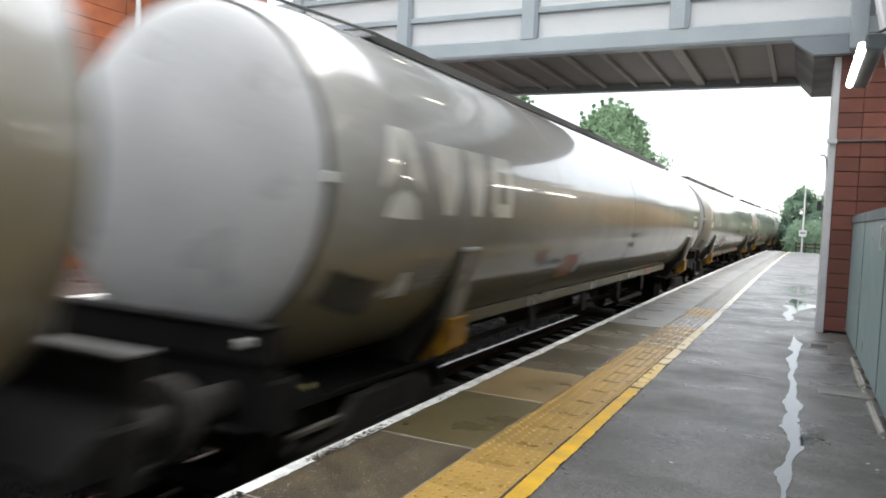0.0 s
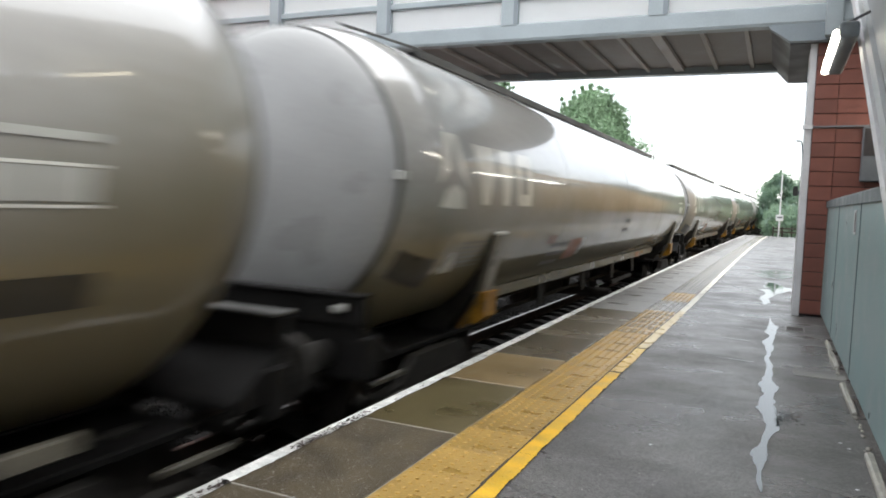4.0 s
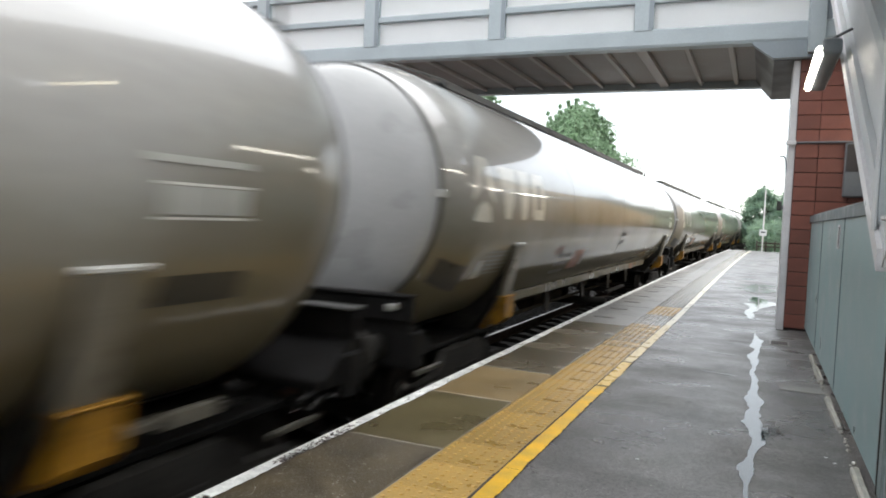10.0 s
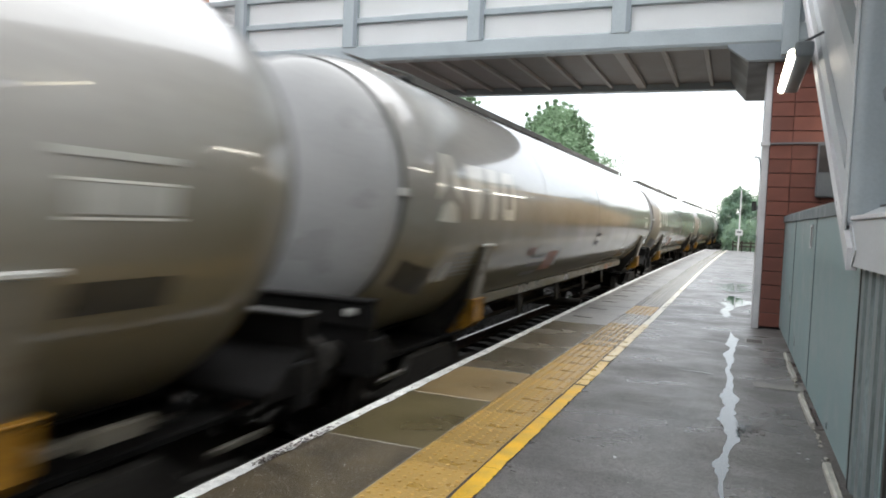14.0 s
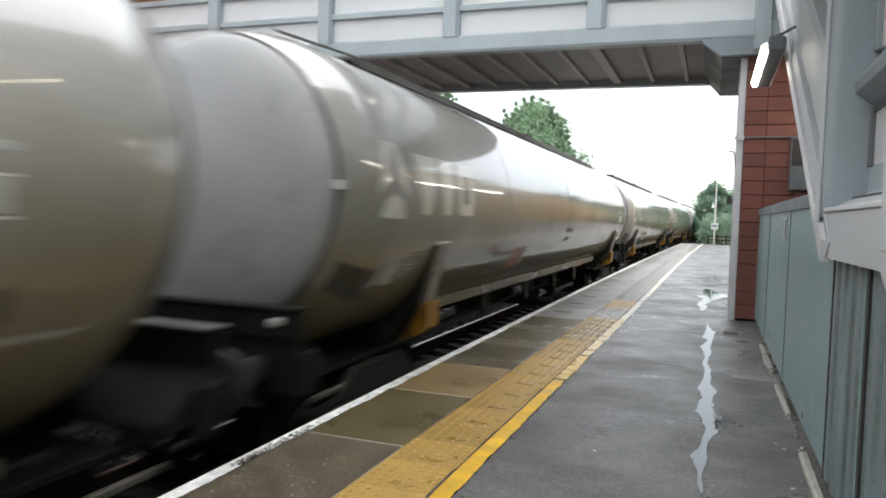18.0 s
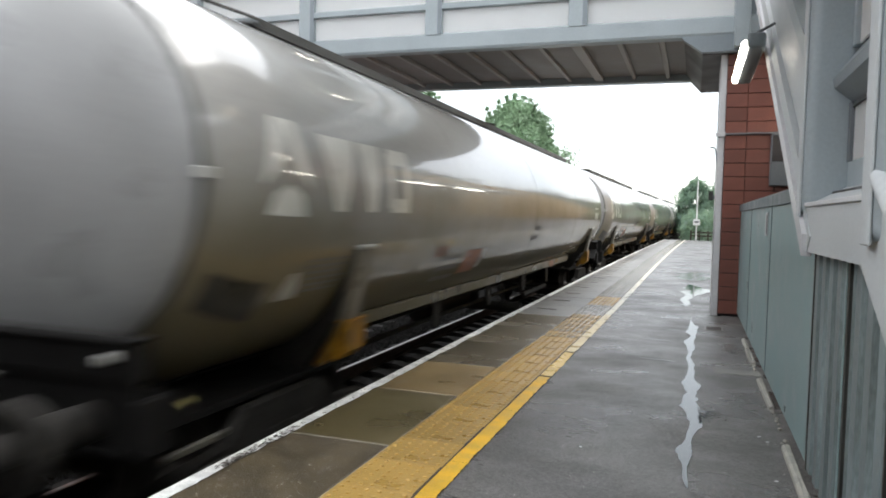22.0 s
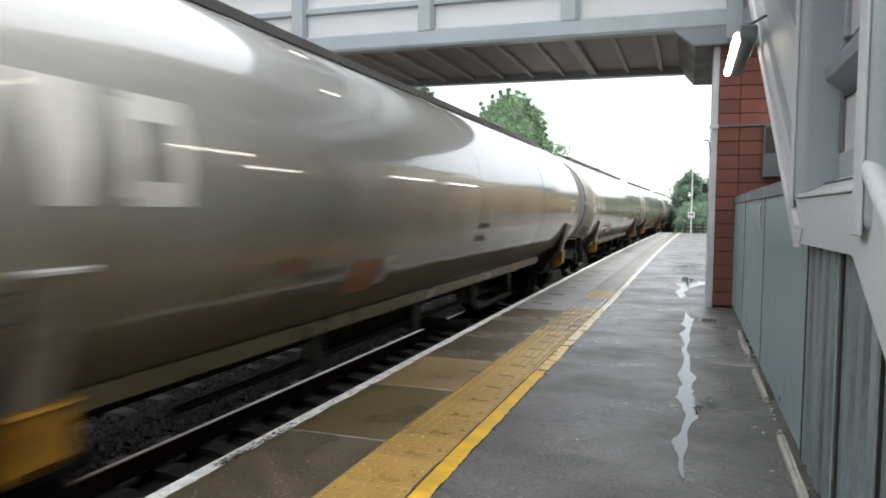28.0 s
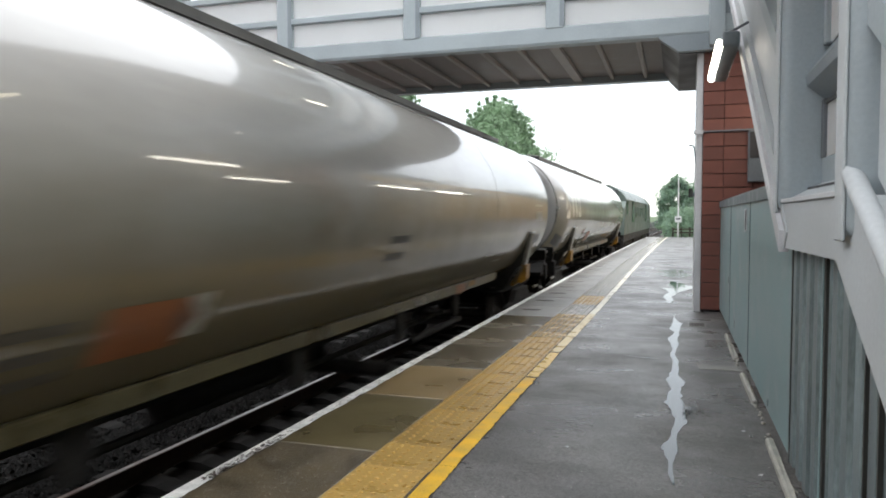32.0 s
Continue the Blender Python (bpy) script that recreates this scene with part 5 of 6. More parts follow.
def awning_and_cover():
    c = group_at("station_canopy", pose(0, 0, 0), "platform awning, with unseen roof and walls added behind to cut light", "canopy")
    # unseen roof and walls behind, added to darken the near barrel
    part("roof", boxes((-1.6, 4.4, -16, -1.2, 3.3, 3.5), bevel=0.02), STEEL_GREY, c)
    bm = bmesh.new()
    prism(bm, [(-0.75, 2.9), (-1.14, 3.69), (-1.51, 4.35), (-1.88, 5.36), (-1.99, 6.19), (-2.05, 7.3), (0.66, 7.3), (0.66, 2.9)], "z", 4.0, 4.12)
    part("awning", bm, CANOPY_WHITE, c, "white awning that widens over the platform")
    part("awning_arm", boxes((0.55, 0.66, -1.4, 2.898, 4.02, 4.1), (0.55, 0.66, -1.5, -1.4, 3.5, 4.1)), STEEL_GREY, c)
    part("wall", boxes((3.0, 3.2, -16, 0.0, 0, 3.3)), TILE, c, "red tiled wall")
    part("end_wall", boxes((-1.6, 3.0, -16.2, -16, 0, 3.3)), TILE, c)
    for y in (-3.0, -8.0, -13.0):
        part("column", boxes((1.4, 1.55, y, y + 0.15, 0, 3.3), bevel=0.01), STEEL_GREY, c)


awning_and_cover()
tube_lamp(0.5, 4.9, 5.66, 3.84, "short lit tube lamp under the awning", "canopy lamps", 71, 0.6)
tube_lamp(1.75, 11.6, 12.6, 5.85, "lit fluorescent tube lamp inside the footbridge", "footbridge lamps")


def end_sign():
    s = group_at("sign_post", pose(0.30, 51.5, -0.15), "tall white post with a small square sign", "sign post")
    bm = bmesh.new()
    rod(bm, (0, 0, 0), (0.0, 0, 4.1), 0.055, 0.04, seg=10)
    part("pole", bm, POLE_WHITE, s, "", True)
    part("sign_board", boxes((-0.22, 0.22, -0.075, -0.05, 1.12, 1.52), bevel=0.006), POLE_WHITE, s)
    part("writing_bar", boxes((-0.14, 0.14, -0.082, -0.076, 1.3, 1.4)), STEEL_DARK, s)


end_sign()


# ---- the train ----
TANK_R, AXIS = 1.41, 1.487 - RAIL_Z
PITCH = 18.835
Y_FIRST = 5.912 + 6.62          # middle of the first wholly seen wagon at the start
RIM0, RIM1 = -8.47, 8.64
HEAD_R = 1.22           # the barrel draws in to this radius at the dished ends
DISH = 0.22             # depth of the dished ends
HEAD_UP = 0.08          # the ends sit this much higher than the middle


def drawn_in(y):
    return min(1.0, max(0.0, (-7.8 - y) / (-7.8 - RIM0), (y - 8.0) / (RIM1 - 8.0))) ** 2.0


def tank_r(y):
    """The barrel's radius, which draws in smoothly towards both ends."""
    return TANK_R - (TANK_R - HEAD_R) * drawn_in(y)


def tank_z(y):
    """The height of the barrel's axis."""
    return AXIS + HEAD_UP * drawn_in(y)


def raise_ends(bm):
    for v in bm.verts:
        v.co.z += tank_z(v.co.y)


def on_tank(corners, n=10, lift=0.004, m=5):
    """A decal patch on the barrel's platform side: four corners of (along, height over the axis)."""
    bm = bmesh.new()
    (a, b, c, d) = corners
    rows = []
    for i in range(n + 1):
        u = i / n
        p = (a[0] + (d[0] - a[0]) * u, a[1] + (d[1] - a[1]) * u)
        q = (b[0] + (c[0] - b[0]) * u, b[1] + (c[1] - b[1]) * u)
        row = []
        for j in range(m + 1):
            y, h = p[0] + (q[0] - p[0]) * j / m, p[1] + (q[1] - p[1]) * j / m
            s = max(-0.999, min(0.999, h / TANK_R))
            r = tank_r(y) + lift
            row.append(bm.verts.new((r * math.sqrt(1 - s * s), y, tank_z(y) + r * s)))
        rows.append(row)
    for p, q in zip(rows, rows[1:]):
        for j in range(m):
            bm.faces.new((p[j], p[j + 1], q[j + 1], q[j]))
    bmesh.ops.recalc_face_normals(bm, faces=bm.faces)
    return bm


def rect(y0, y1, h0, h1):
    return on_tank([(y0, h0), (y1, h0), (y1, h1), (y0, h1)])


def tank_wagon():
    w = group_at("tank_wagon", pose(0, 0, 0), "long grey bogie tank wagon, wet and grimy, in a moving train", "wagon", "tank wagons of the train")
    # barrel and its dished ends
    bm = bmesh.new()
    ys = [RIM0 + 0.04 * k for k in range(16)] + [-7.7, -4.2, -0.3, 3.8, 8.0] + [8.02 + 0.06 * k for k in range(11)]
    spin(bm, [(tank_r(y), y) for y in ys], 96)
    raise_ends(bm)
    part("barrel", bm, TANK, w, "glossy grey-beige barrel with grime and a painted darker underside", True)
    for r, s in ((RIM0, -1), (RIM1, 1)):
        bm = bmesh.new()
        prof = [(HEAD_R * math.cos(0.1571 * k), r + s * DISH * math.sin(0.1571 * k)) for k in range(10)] + [(0, r + s * DISH)]
        spin(bm, prof, 72)
        bmesh.ops.translate(bm, verts=bm.verts, vec=(0, 0, tank_z(r)))
        part("dished_end", bm, DOME, w, "plain pale grey dished tank end", True)
        bm = bmesh.new()
        spin(bm, [(HEAD_R - 0.01, r + s * 0.03), (HEAD_R + 0.008, r + s * 0.022), (HEAD_R + 0.014, r - s * 0.02), (HEAD_R - 0.01, r - s * 0.05)], 72)
        bmesh.ops.translate(bm, verts=bm.verts, vec=(0, 0, tank_z(r)))
        part("rim_band", bm, WALKWAY, w, "dark weld band round the rim", True)
    for y in (-4.25, -0.2, 3.85):
        bm = bmesh.new()
        spin(bm, [(TANK_R - 0.01, y - 0.012), (TANK_R + 0.0025, y - 0.006), (TANK_R + 0.0025, y + 0.006), (TANK_R - 0.01, y + 0.012)], 96)
        bmesh.ops.translate(bm, verts=bm.verts, vec=(0, 0, AXIS))
        part("weld_seam", bm, TANK, w, "", True)
    # top walkway, hatch, rails
    top = AXIS + TANK_R
    for s in (-1, 1):
        part("edge_board", boxes((s * 0.44, s * 0.465, -6.8, 7.75, top - 0.06, top + 0.022)), WALKWAY, w)
    part("walkway", boxes((-0.44, 0.44, -6.8, 7.75, top + 0.002, top + 0.02)), WALKWAY, w, "dark grating walkway along the top")
    for s in (-1, 1):
        bm = bmesh.new()
        rod(bm, (s * 0.45, -8.2, top - 0.06), (s * 0.45, -6.8, top + 0.02), 0.014, seg=6)
        part("end_rail", bm, WALKWAY, w, "", True)
    for y in range(-6, 8):
        part("walkway_bracket", boxes((-0.4, 0.4, y - 0.02, y + 0.02, top - 0.07, top + 0.002)), WALKWAY, w)
    bm = bmesh.new()
    rod(bm, (0, 0.8, top - 0.02), (0, 0.8, top + 0.08), 0.32, seg=20)
    rod(bm, (0, 0.8, top + 0.08), (0, 0.8, top + 0.11), 0.36, seg=20)
    part("manhole", bm, WALKWAY, w, "round manhole lid", True)
    # side legs and steps at the bogies
    for y in (-6.62, 6.62):
        for s in (1, -1):
            h = 1.92
            bm = bmesh.new()
            prism(bm, [(s * 1.395, h), (s * 1.345, h), (s * 1.20, 1.34), (s * 1.02, 1.0), (s * 1.08, 0.98), (s * 1.265, 1.33)], "y", y - 0.15, y + 0.10)
            part("saddle_leg", bm, LEG_PAINT, w, "flat grey leg from barrel to frame")
            bm = bmesh.new()
            prism(bm, [(s * 1.343, h - 0.02), (s * 1.195, 1.335), (s * 1.12, 1.31), (s * 0.80, 0.82), (s * 0.5, 0.86), (s * 0.5, 1.16), (s * 0.9, 1.28), (s * 1.2, 1.58)], "y", y - 0.10, y + 0.13)
            part("leg_web", bm, GEAR, w, "black web behind the leg")
            part("leg_pad", boxes((s * 1.30, s * 1.40, y - 0.16, y + 0.18, h, h + 0.035), bevel=0.01), LAMP_GREY, w, "pale pad at the leg's head")
            bm = bmesh.new()
            prism(bm, [(s * 1.30, 1.33), (s * 1.23, 1.345), (s * 1.0, 0.99), (s * 1.05, 0.96), (s * 1.13, 1.03), (s * 1.20, 1.02), (s * 1.29, 1.10)], "y", y - 0.15, y + 0.15)
            part("step", bm, STEP_YELLOW, w, "yellow painted foot step bracket")
            part("step_lip", boxes((s * 1.20, s * 1.315, y - 0.16, y + 0.16, 1.335, 1.352), bevel=0.005), STEP_YELLOW, w, "yellow lip over the step")
    for a, c, z0, z1 in ((7.2, 7.6, 1.05, 1.14), (6.97, 7.11, 1.08, 1.13)):
        part("end_strut", boxes((1.06, 1.12, a, c, z0, z1), (0.9, 1.058, a + 0.04, a + 0.1, z0 + 0.01, z0 + 0.04), bevel=0.008), LEG_PAINT, w, "grimy pale strut beside the bogie")
    # underframe
    for s in (1, -1):
        part("sole_bar", boxes((s * 0.86, s * 0.97, -6.3, 5.5, 1.155, 1.28), bevel=0.01), FRAME_PAINT, w, "grimy grey side sill")
        for y in (-3.4, -1.0, 1.4, 3.6):
            bm = bmesh.new()
            prism(bm, [(y - 0.17, 1.15), (y + 0.17, 1.15), (y + 0.10, 0.80), (y - 0.08, 0.80)], "x", s * 0.80, s * 0.84)
            part("hanger", bm, GEAR, w)
    part("centre_sill", boxes((-0.25, 0.25, -8.74, 8.74, 0.85, 1.05)), GEAR, w)
    bm = bmesh.new()
    rod(bm, (-0.1, -1.6, 0.72), (-0.1, 0.4, 0.72), 0.2, seg=16)
    part("air_tank", bm, GEAR, w, "", True)
    bm = bmesh.new()
    rod(bm, (0.3, -4.6, 0.7), (0.3, 4.6, 0.7), 0.035, seg=8)
    rod(bm, (0.62, 2.3, 0.62), (0.62, 4.5, 0.62), 0.05, seg=8)
    part("brake_rodding", bm, GEAR, w, "", True)
    bm = bmesh.new()
    rod(bm, (-0.8, 0.9, 0.55), (0.92, 0.9, 0.55), 0.09, seg=12)
    rod(bm, (0, 0.9, 0.55), (0, 0.9, 1.0), 0.11, seg=12)
    part("discharge_pipe", bm, GEAR, w, "", True)
    # ends
    for s in (-1, 1):
        part("headstock", boxes((-1.25, 1.25, s * 8.75, s * 8.95, 0.9, 1.22), bevel=0.015), GEAR_SHADED, w)
        bm = bmesh.new()
        prism(bm, [(s * 8.5, 1.0), (s * 8.5, 1.06), (s * 8.90, 1.30), (s * 8.952, 1.30), (s * 8.952, 1.222), (s * 8.748, 1.0)], "x", -1.2, 1.2)
        part("end_platform", bm, GEAR_SHADED, w, "black sloping end plate below the tank end")
        part("end_beam", boxes((-1.22, 1.22, s * 8.90, s * 8.98, 1.302, 1.51), bevel=0.012), GEAR_SHADED, w, "black upright end beam")
        part("end_beam_lip", boxes((-1.22, 1.22, s * 8.86, s * 9.0, 1.512, 1.535), bevel=0.006), GEAR_SHADED if s < 0 else WALKWAY, w)
        part("red_tap", boxes((0.50, 0.62, s * 8.985, s * 9.04, 0.78, 0.85), bevel=0.01), DECAL_RED, w, "small red brake tap")
        for x in (-0.87, 0.87):
            bm = bmesh.new()
            rod(bm, (x, s * 8.95, 1.06), (x, s * 9.25, 1.06), 0.11, seg=14)
            rod(bm, (x, s * 9.25, 1.06), (x, s * 9.36, 1.06), 0.08, seg=14)
            rod(bm, (x, s * 9.36, 1.06), (x, s * 9.405, 1.06), 0.23, seg=20)
            part("buffer", bm, GEAR, w, "black steel buffer", True)
        for x in (-0.42, 0.42, 0.58):
            bm = bmesh.new()
            pts = [(x, s * 8.95, 0.95), (x, s * 9.15, 0.7), (x * 0.9, s * 9.38, 0.55)]
            for a, b in zip(pts, pts[1:]):
                rod(bm, a, b, 0.025, seg=7)
            part("brake_hose", bm, GEAR, w, "", True)
        bm = bmesh.new()
        for i in range(3):
            box(bm, -0.05, 0.05, s * (8.96 + i * 0.15), s * (9.1 + i * 0.15), 0.9 - 0.02 * i, 1.0 - 0.02 * i, bevel=0.015)
        part("coupling", bm, GEAR, w)
        part("lamp_bracket", boxes((0.99, 1.09, s * 8.985, s * 9.015, 1.40, 1.455), bevel=0.008), LAMP_GREY, w, "pale lamp bracket")
        if s < 0:
            part("end_valve", boxes((1.04, 1.13, s * 8.44, s * 8.62, 0.98, 1.09), bevel=0.015), VALVE_YELLOW, w, "pale yellow valve cover")
        # added strip that imitates light on top of the bogie side
        part("tie_bar", boxes((1.075, 1.12, s * 8.1, s * 8.62, 0.765, 0.81), bevel=0.008), LEG_PAINT, w, "pale grey strip for the lit top of the bogie side")
        yb = RIM0
        if s > 0:
            continue
        part("rim_bracket", boxes((1.20, 1.28, yb - 0.05, yb + 0.02, AXIS + 0.05, AXIS + 0.12), bevel=0.006), DECAL_GREY, w, "small pale bracket at the rim")
    bm = bmesh.new()
    for x in (-0.3, 0.3):
        rod(bm, (x, RIM1 + 0.5, 1.1), (x, RIM1 + 0.5, top + 0.1), 0.022, seg=7)
    for i in range(9):
        rod(bm, (-0.3, RIM1 + 0.5, 1.3 + 0.3 * i), (0.3, RIM1 + 0.5, 1.3 + 0.3 * i), 0.014, seg=6)
    part("ladder", bm, WALKWAY, w, "steel end ladder", True)
    # bogies
    for y in (-7.25, 7.25):
        b = part("bogie", boxes((-0.95, 0.95, y - 0.18, y + 0.18, 0.55, 0.85), bevel=0.02), GEAR, w, "black two-axle bogie")
        part("bogie_deck", boxes((-0.93, 0.93, y - 1.3, y + 1.3, 0.86, 0.915), (-0.93, -0.87, y - 1.3, y + 1.3, 0.50, 0.86), bevel=0.01), GEAR_SHADED, b)
        for q in (-1.3, 1.3):
            part("brake_beam", boxes((-0.9, 0.9, y + q - 0.05, y + q + 0.05, 0.28, 0.42), bevel=0.01), GEAR_SHADED, b)
        for q in (-0.22, 0.0, 0.22):
            for s in (-1, 1):
                bm = bmesh.new()
                rod(bm, (s * 1.02, y + q, 0.56), (s * 1.02, y + q, 0.66), 0.075, seg=12)
                part("spring", bm, GEAR, b, "", True)
        for s in (-1, 1):
            bm = bmesh.new()
            prism(bm, [(y - 1.25, 0.36), (y - 1.25, 0.62), (y - 0.75, 0.66), (y - 0.5, 0.86), (y + 0.5, 0.86), (y + 0.75, 0.66), (y + 1.25, 0.62), (y + 1.25, 0.36),
                       (y + 0.62, 0.36), (y + 0.45, 0.56), (y - 0.45, 0.56), (y - 0.62, 0.36)], "x", s * 0.96, s * 1.06)
            part("side_frame", bm, GEAR, b)
            for q in (-0.92, 0.92):
                bm = bmesh.new()
                box(bm, s * 0.98, s * 1.15, y + q - 0.16, y + q + 0.16, 0.32, 0.62, bevel=0.03)
                rod(bm, (s * 1.15, y + q, 0.46), (s * 1.19, y + q, 0.46), 0.1, seg=12)
                part("axle_box", bm, GEAR, b)
        for q in (-0.92, 0.92):
            bm = bmesh.new()
            for s in (-1, 1):
                p = [(0.06, s * 0.66), (0.40, s * 0.70), (0.43, s * 0.685), (0.485, s * 0.68), (0.485, s * 0.712), (0.46, s * 0.72), (0.455, s * 0.82), (0.40, s * 0.815), (0.36, s * 0.76), (0.15, s * 0.75), (0.1, s * 0.83), (0.0, s * 0.83)]
                spin(bm, p, 28, axis="x")
            rod(bm, (-0.9, 0, 0), (0.9, 0, 0), 0.08, seg=12)
            for k in range(3):
                box(bm, 0.765, 0.775, 0.17 * math.cos(k * 2.09) - 0.03, 0.17 * math.cos(k * 2.09) + 0.03, 0.17 * math.sin(k * 2.09) - 0.03, 0.17 * math.sin(k * 2.09) + 0.03)
            o = part("wheelset", bm, WHEEL, b, "pair of steel wheels on an axle", True)
            o.matrix_basis = pose(0, y + q, 0.46)
    # markings on the platform side
    def mark(name, bm, mat, label=""):
        return part(name, bm, mat, w, label, True)
    mark("emblem", on_tank([(-8.102, 0.02), (-7.937, 0.15), (-7.840, 0.47), (-7.964, 0.47)]), DECAL_WHITE, "white maker's emblem, plain shape")
    mark("emblem", on_tank([(-7.743, 0.15), (-7.578, 0.02), (-7.716, 0.47), (-7.840, 0.47)]), DECAL_WHITE)
    mark("emblem", on_tank([(-8.047, -0.16), (-7.841, -0.16), (-7.841, 0.05), (-7.992, -0.02)]), DECAL_WHITE)
    mark("emblem", on_tank([(-7.839, -0.16), (-7.633, -0.16), (-7.688, -0.02), (-7.839, 0.05)]), DECAL_WHITE)
    mark("wordmark", on_tank([(-7.22, -0.12), (-7.05, -0.12), (-6.86, 0.42), (-7.41, 0.42)]), DECAL_WHITE, "white block of a company wordmark")
    mark("wordmark", on_tank([(-6.67, -0.12), (-6.51, -0.12), (-6.40, 0.42), (-6.80, 0.42)]), DECAL_WHITE)
    for y0, y1, h0, h1 in [(-6.27, -6.15, -0.08, 0.38), (-6.21, -5.80, 0.29, 0.42), (-6.21, -5.80, -0.12, 0.0), (-5.91, -5.79, 0.0, 0.29)]:
        mark("wordmark", rect(y0, y1, h0, h1), DECAL_WHITE)
    mark("warning_plate", rect(-3.62, -3.00, -0.84, -0.55), DECAL_ORANGE, "orange hazard plate with bars of writing")
    mark("warning_plate", rect(-2.99, -2.80, -0.80, -0.54), DECAL_GREY, "white hazard panel beside the orange plate")
    mark("hazard_diamond", on_tank([(-3.01, -0.78), (-2.89, -0.67), (-3.01, -0.56), (-3.13, -0.67)], lift=0.008), DECAL_RED, "red hazard diamond")
    for h in (-0.60, -0.72, -0.84):
        mark("data_bar", rect(-4.5, -3.78, h - 0.035, h + 0.02), DECAL_FADED, "dark bars of small writing")
    mark("data_bar", rect(-0.22, 0.26, -0.36, -0.29), DECAL_BLACK)
    mark("data_bar", rect(-0.28, 0.20, -0.52, -0.45), DECAL_BLACK)
    for i in range(6):
        mark("data_bar", rect(-7.45, -6.75 - 0.08 * (i % 3), -0.48 - 0.045 * i, -0.462 - 0.045 * i), DECAL_FADED)
    mark("plate", rect(-8.34, -7.90, -0.86, -0.60), DECAL_BLACK, "black data plate")
    mark("pale_patch", on_tank([(-7.73, -0.74), (-7.46, -0.74), (-7.54, -0.55), (-7.64, -0.55)]), DECAL_GREY, "worn pale patch")
    mark("red_label", rect(-4.78, -4.40, -0.58, -0.47), DECAL_RED)
    mark("data_bar", rect(4.45, 4.95, -0.72, -0.69), DECAL_FADED)
    mark("data_bar", rect(4.45, 4.90, -0.81, -0.785), DECAL_FADED)
    mark("pale_bar", rect(3.8, 4.3, -0.70, -0.675), DECAL_GREY)
    mark("pale_panel", rect(6.85, 7.17, -0.16, -0.03), DECAL_GREY, "pale grey data panel with thin border bars")
    mark("pale_panel", rect(7.19, 7.42, -0.16, -0.03), DECAL_GREY)
    mark("pale_bar", rect(6.75, 7.45, 0.075, 0.11), DECAL_GREY)
    for h in (-0.025, -0.185):
        mark("fine_bar", rect(6.82, 7.45, h, h + 0.013), DECAL_WHITE)
    mark("plate", rect(6.9, 7.5, -0.60, -0.45), DECAL_BLACK)
    part("orange_tag", boxes((0.972, 0.976, 3.2, 3.62, 1.15, 1.27)), DECAL_ORANGE, w, "orange tag on the sill")
    part("yellow_tag", boxes((0.972, 0.976, 3.85, 4.15, 1.2, 1.27)), STEP_YELLOW, w)
    return w


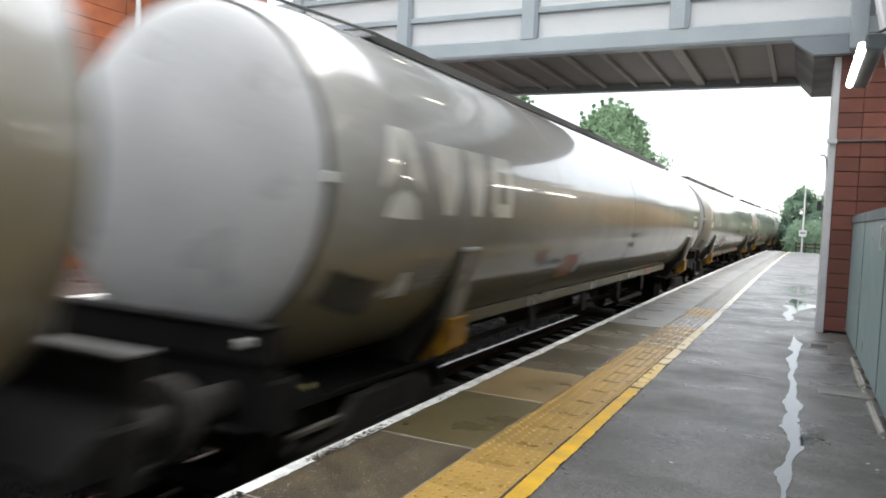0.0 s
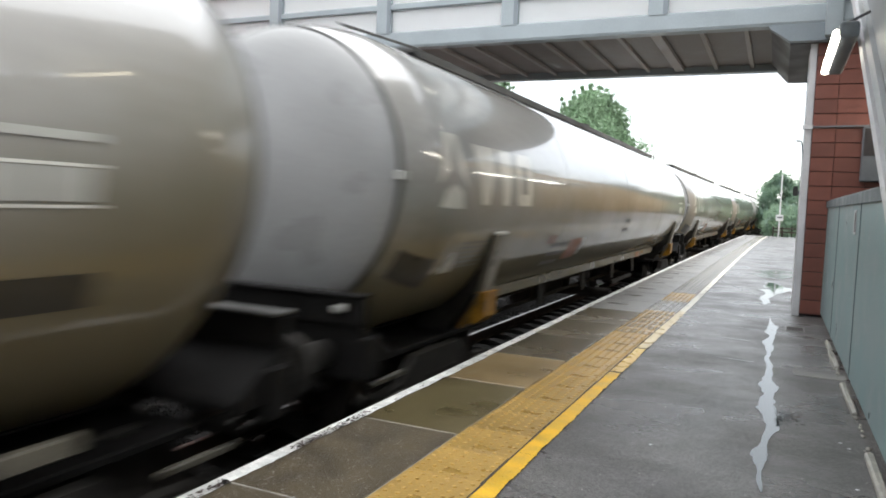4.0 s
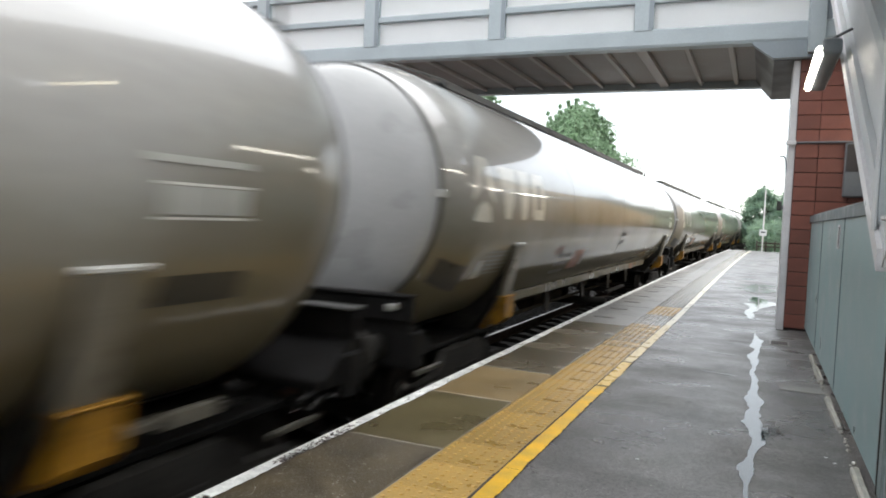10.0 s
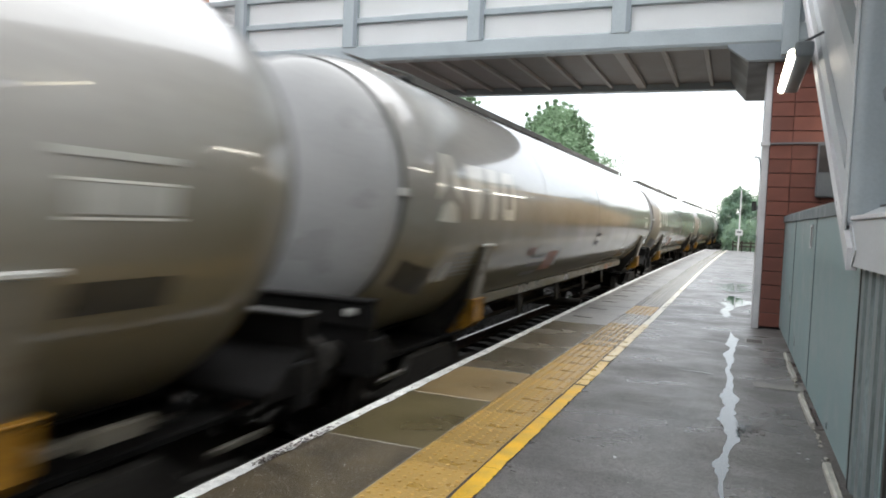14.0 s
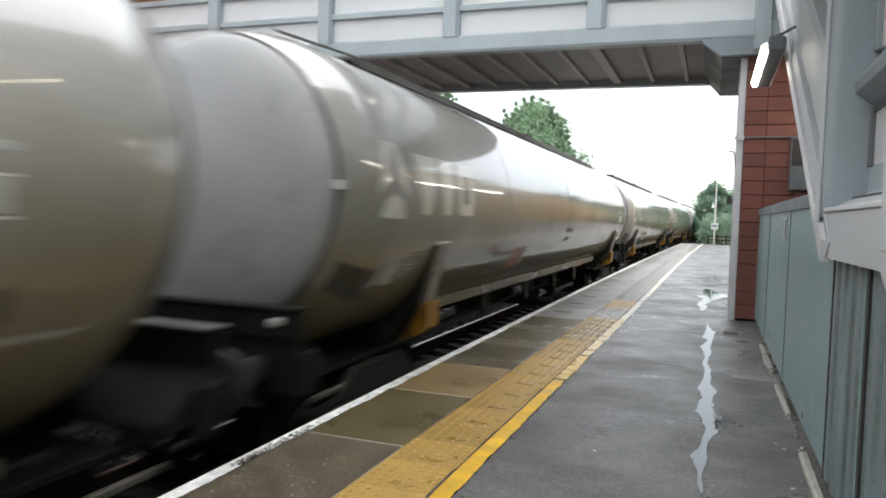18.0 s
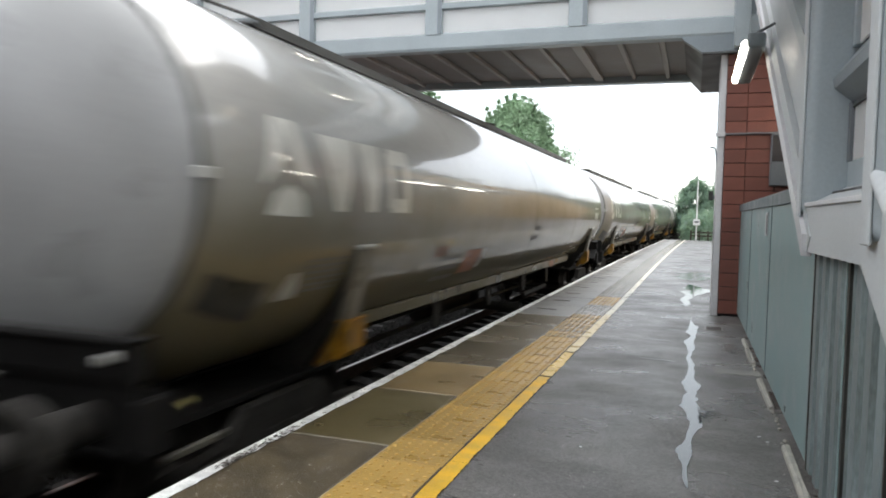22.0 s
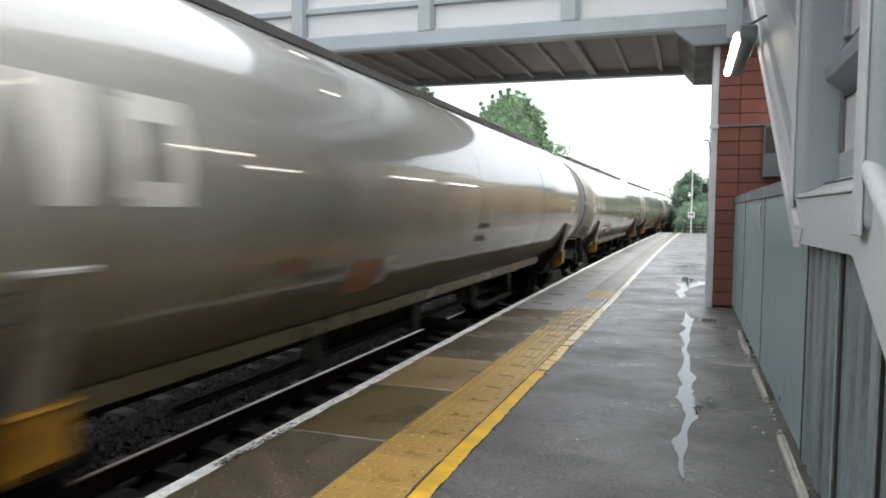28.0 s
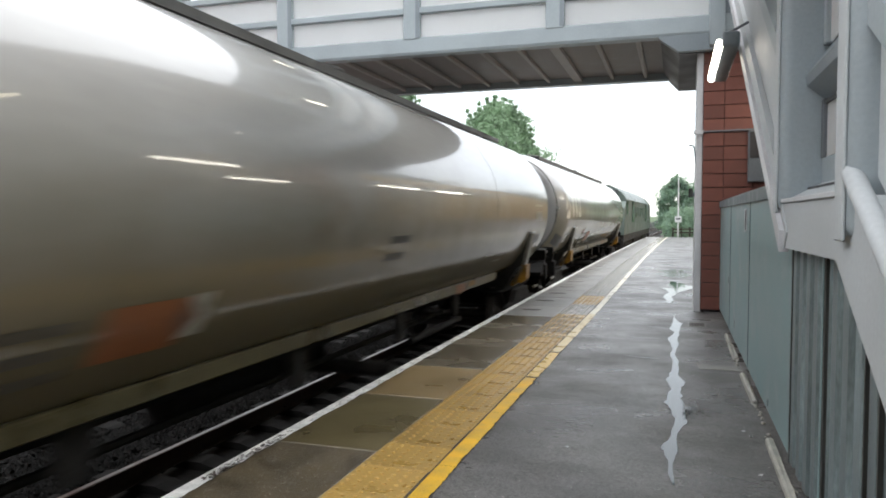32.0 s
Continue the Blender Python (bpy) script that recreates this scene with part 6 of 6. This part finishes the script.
def locomotive():
    l = group_at("locomotive", pose(0, 0, 0), "pale grey freight diesel locomotive coupled behind the wagons", "locomotive")
    o = [(-1.3, 1.35), (-1.32, 3.05), (1.32, 3.05), (1.3, 1.35)]
    roof = [(-1.32, 3.052), (-1.05, 3.42), (-0.5, 3.75), (0.5, 3.75), (1.05, 3.42), (1.32, 3.052)]
    bm = bmesh.new()
    prism(bm, o, "y", -8.3, 8.3)
    part("body", bm, LOCO_GREY, l, "pale grey engine body side")
    bm = bmesh.new()
    prism(bm, roof, "y", -8.3, 8.3)
    part("roof", bm, LOCO_GREEN, l, "dull green curved roof")
    part("frame_skirt", boxes((-1.28, 1.28, -10.1, 10.1, 1.0, 1.348)), GEAR, l, "black frame skirt")
    for s in (-1, 1):
        bm = bmesh.new()
        prism(bm, [(p * 1.01, q) for p, q in o], "y", s * 8.302, s * 9.6)
        prism(bm, [(p * 1.01, q) for p, q in roof], "y", s * 8.302, s * 9.3)
        prism(bm, [(s * 9.602, 1.35), (s * 9.602, 2.95), (s * 10.2, 2.6), (s * 10.4, 1.35)], "x", -1.33, 1.33)
        c = part("cab", bm, LOCO_GREY, l, "sloping pale cab end")
        bm = bmesh.new()
        prism(bm, [(s * 9.31, 3.06), (s * 9.31, 3.5), (s * 9.35, 3.5), (s * 9.5, 3.06)], "x", -0.9, 0.9)
        part("windscreen", bm, GLASS_DARK, c, "dark cab windscreen")
        part("side_window", boxes((1.336, 1.35, s * 8.55, s * 9.5, 2.3, 2.98)), GLASS_DARK, c)
        part("cab_door", boxes((1.322, 1.34, s * 4.6, s * 6.0, 1.9, 3.02)), GLASS_DARK, l, "dark recessed door")
        part("bumper", boxes((-1.3, 1.3, s * 10.3, s * 10.5, 0.5, 1.1), bevel=0.03), GEAR, c)
        for x in (-0.87, 0.87):
            bm = bmesh.new()
            rod(bm, (x, s * 10.4, 1.06), (x, s * 10.68, 1.06), 0.2, seg=14)
            part("buffer", bm, GEAR, l, "", True)
    for i in range(4):
        part("grille", boxes((1.322, 1.345, -3.6 + 1.9 * i, -2.2 + 1.9 * i, 2.2, 2.75)), LOCO_GREEN, l, "green side grille")
    part("fuel_tank", boxes((-1.2, 1.2, -3.2, 3.2, 0.35, 1.05), bevel=0.08), GEAR, l)
    for y in (-6.4, 6.4):
        b = part("bogie", boxes((-1.2, 1.2, y - 2.4, y + 2.4, 0.5, 0.95), bevel=0.05), GEAR, l)
        for q in (-1.8, 0, 1.8):
            bm = bmesh.new()
            for s in (-1, 1):
                rod(bm, (s * 0.7, 0, 0), (s * 0.84, 0, 0), 0.53, seg=28)
            rod(bm, (-0.9, 0, 0), (0.9, 0, 0), 0.09, seg=10)
            o2 = part("wheelset", bm, WHEEL, b, "", True)
            o2.matrix_basis = pose(0, y + q, 0.53)
    return l


WAGON = tank_wagon()
TRAIN = [(-1, WAGON)]
for k in range(0, 18):
    TRAIN.append((k, copy_thing(WAGON, pose(0, 0, 0))))
LOCO = locomotive()

# ---- what moves ----
RUN = [0.0, 9.09, 18.2, 27.33, 36.49, 45.66, 54.86, 64.07, 73.31, 82.61, 91.96, 101.36, 110.82, 120.36, 129.98, 139.6, 149.15, 158.75, 168.4, 178.1,
       187.89, 197.70, 207.46, 217.26, 227.09, 236.97, 246.9, 256.92, 266.96, 277.02, 287.04, 297.11, 307.17]


def run(t):
    i = max(0, min(31, int(t)))
    return RUN[i] + (RUN[i + 1] - RUN[i]) * (t - i)


def motions():
    for k, w in TRAIN + [(None, LOCO)]:
        y0 = Y_FIRST + (17.5 * PITCH + 10.68 if k is None else k * PITCH)
        walk(w, [(t, pose(TRACK_X + bend(y0 - RUN[t]), y0 - RUN[t], RAIL_Z, 0, 0, heading(y0 - RUN[t]))) for t in range(33)])
        if k is None:
            continue
        # wheels roll while the wagon passes the platform
        t0 = next((i / 15 for i in range(481) if y0 - run(i / 15) < 20), 32.0)
        t1 = next((i / 15 for i in range(481) if y0 - run(i / 15) < -11), 32.0)
        steps = [i / 15 for i in range(round(t0 * 15), round(t1 * 15) + 1)]
        times = sorted({0.0, 32.0, *steps})
        for o in w.children_recursive:
            if o.name.startswith("wheelset"):
                at = o.matrix_basis.translation.copy()
                rows = []
                for t in times:
                    u = min(max(t, t0), t1)
                    rows.append((t, pose(*at, math.degrees((run(u) - run(t0)) / 0.46) % 360)))
                walk(o, rows)


motions()
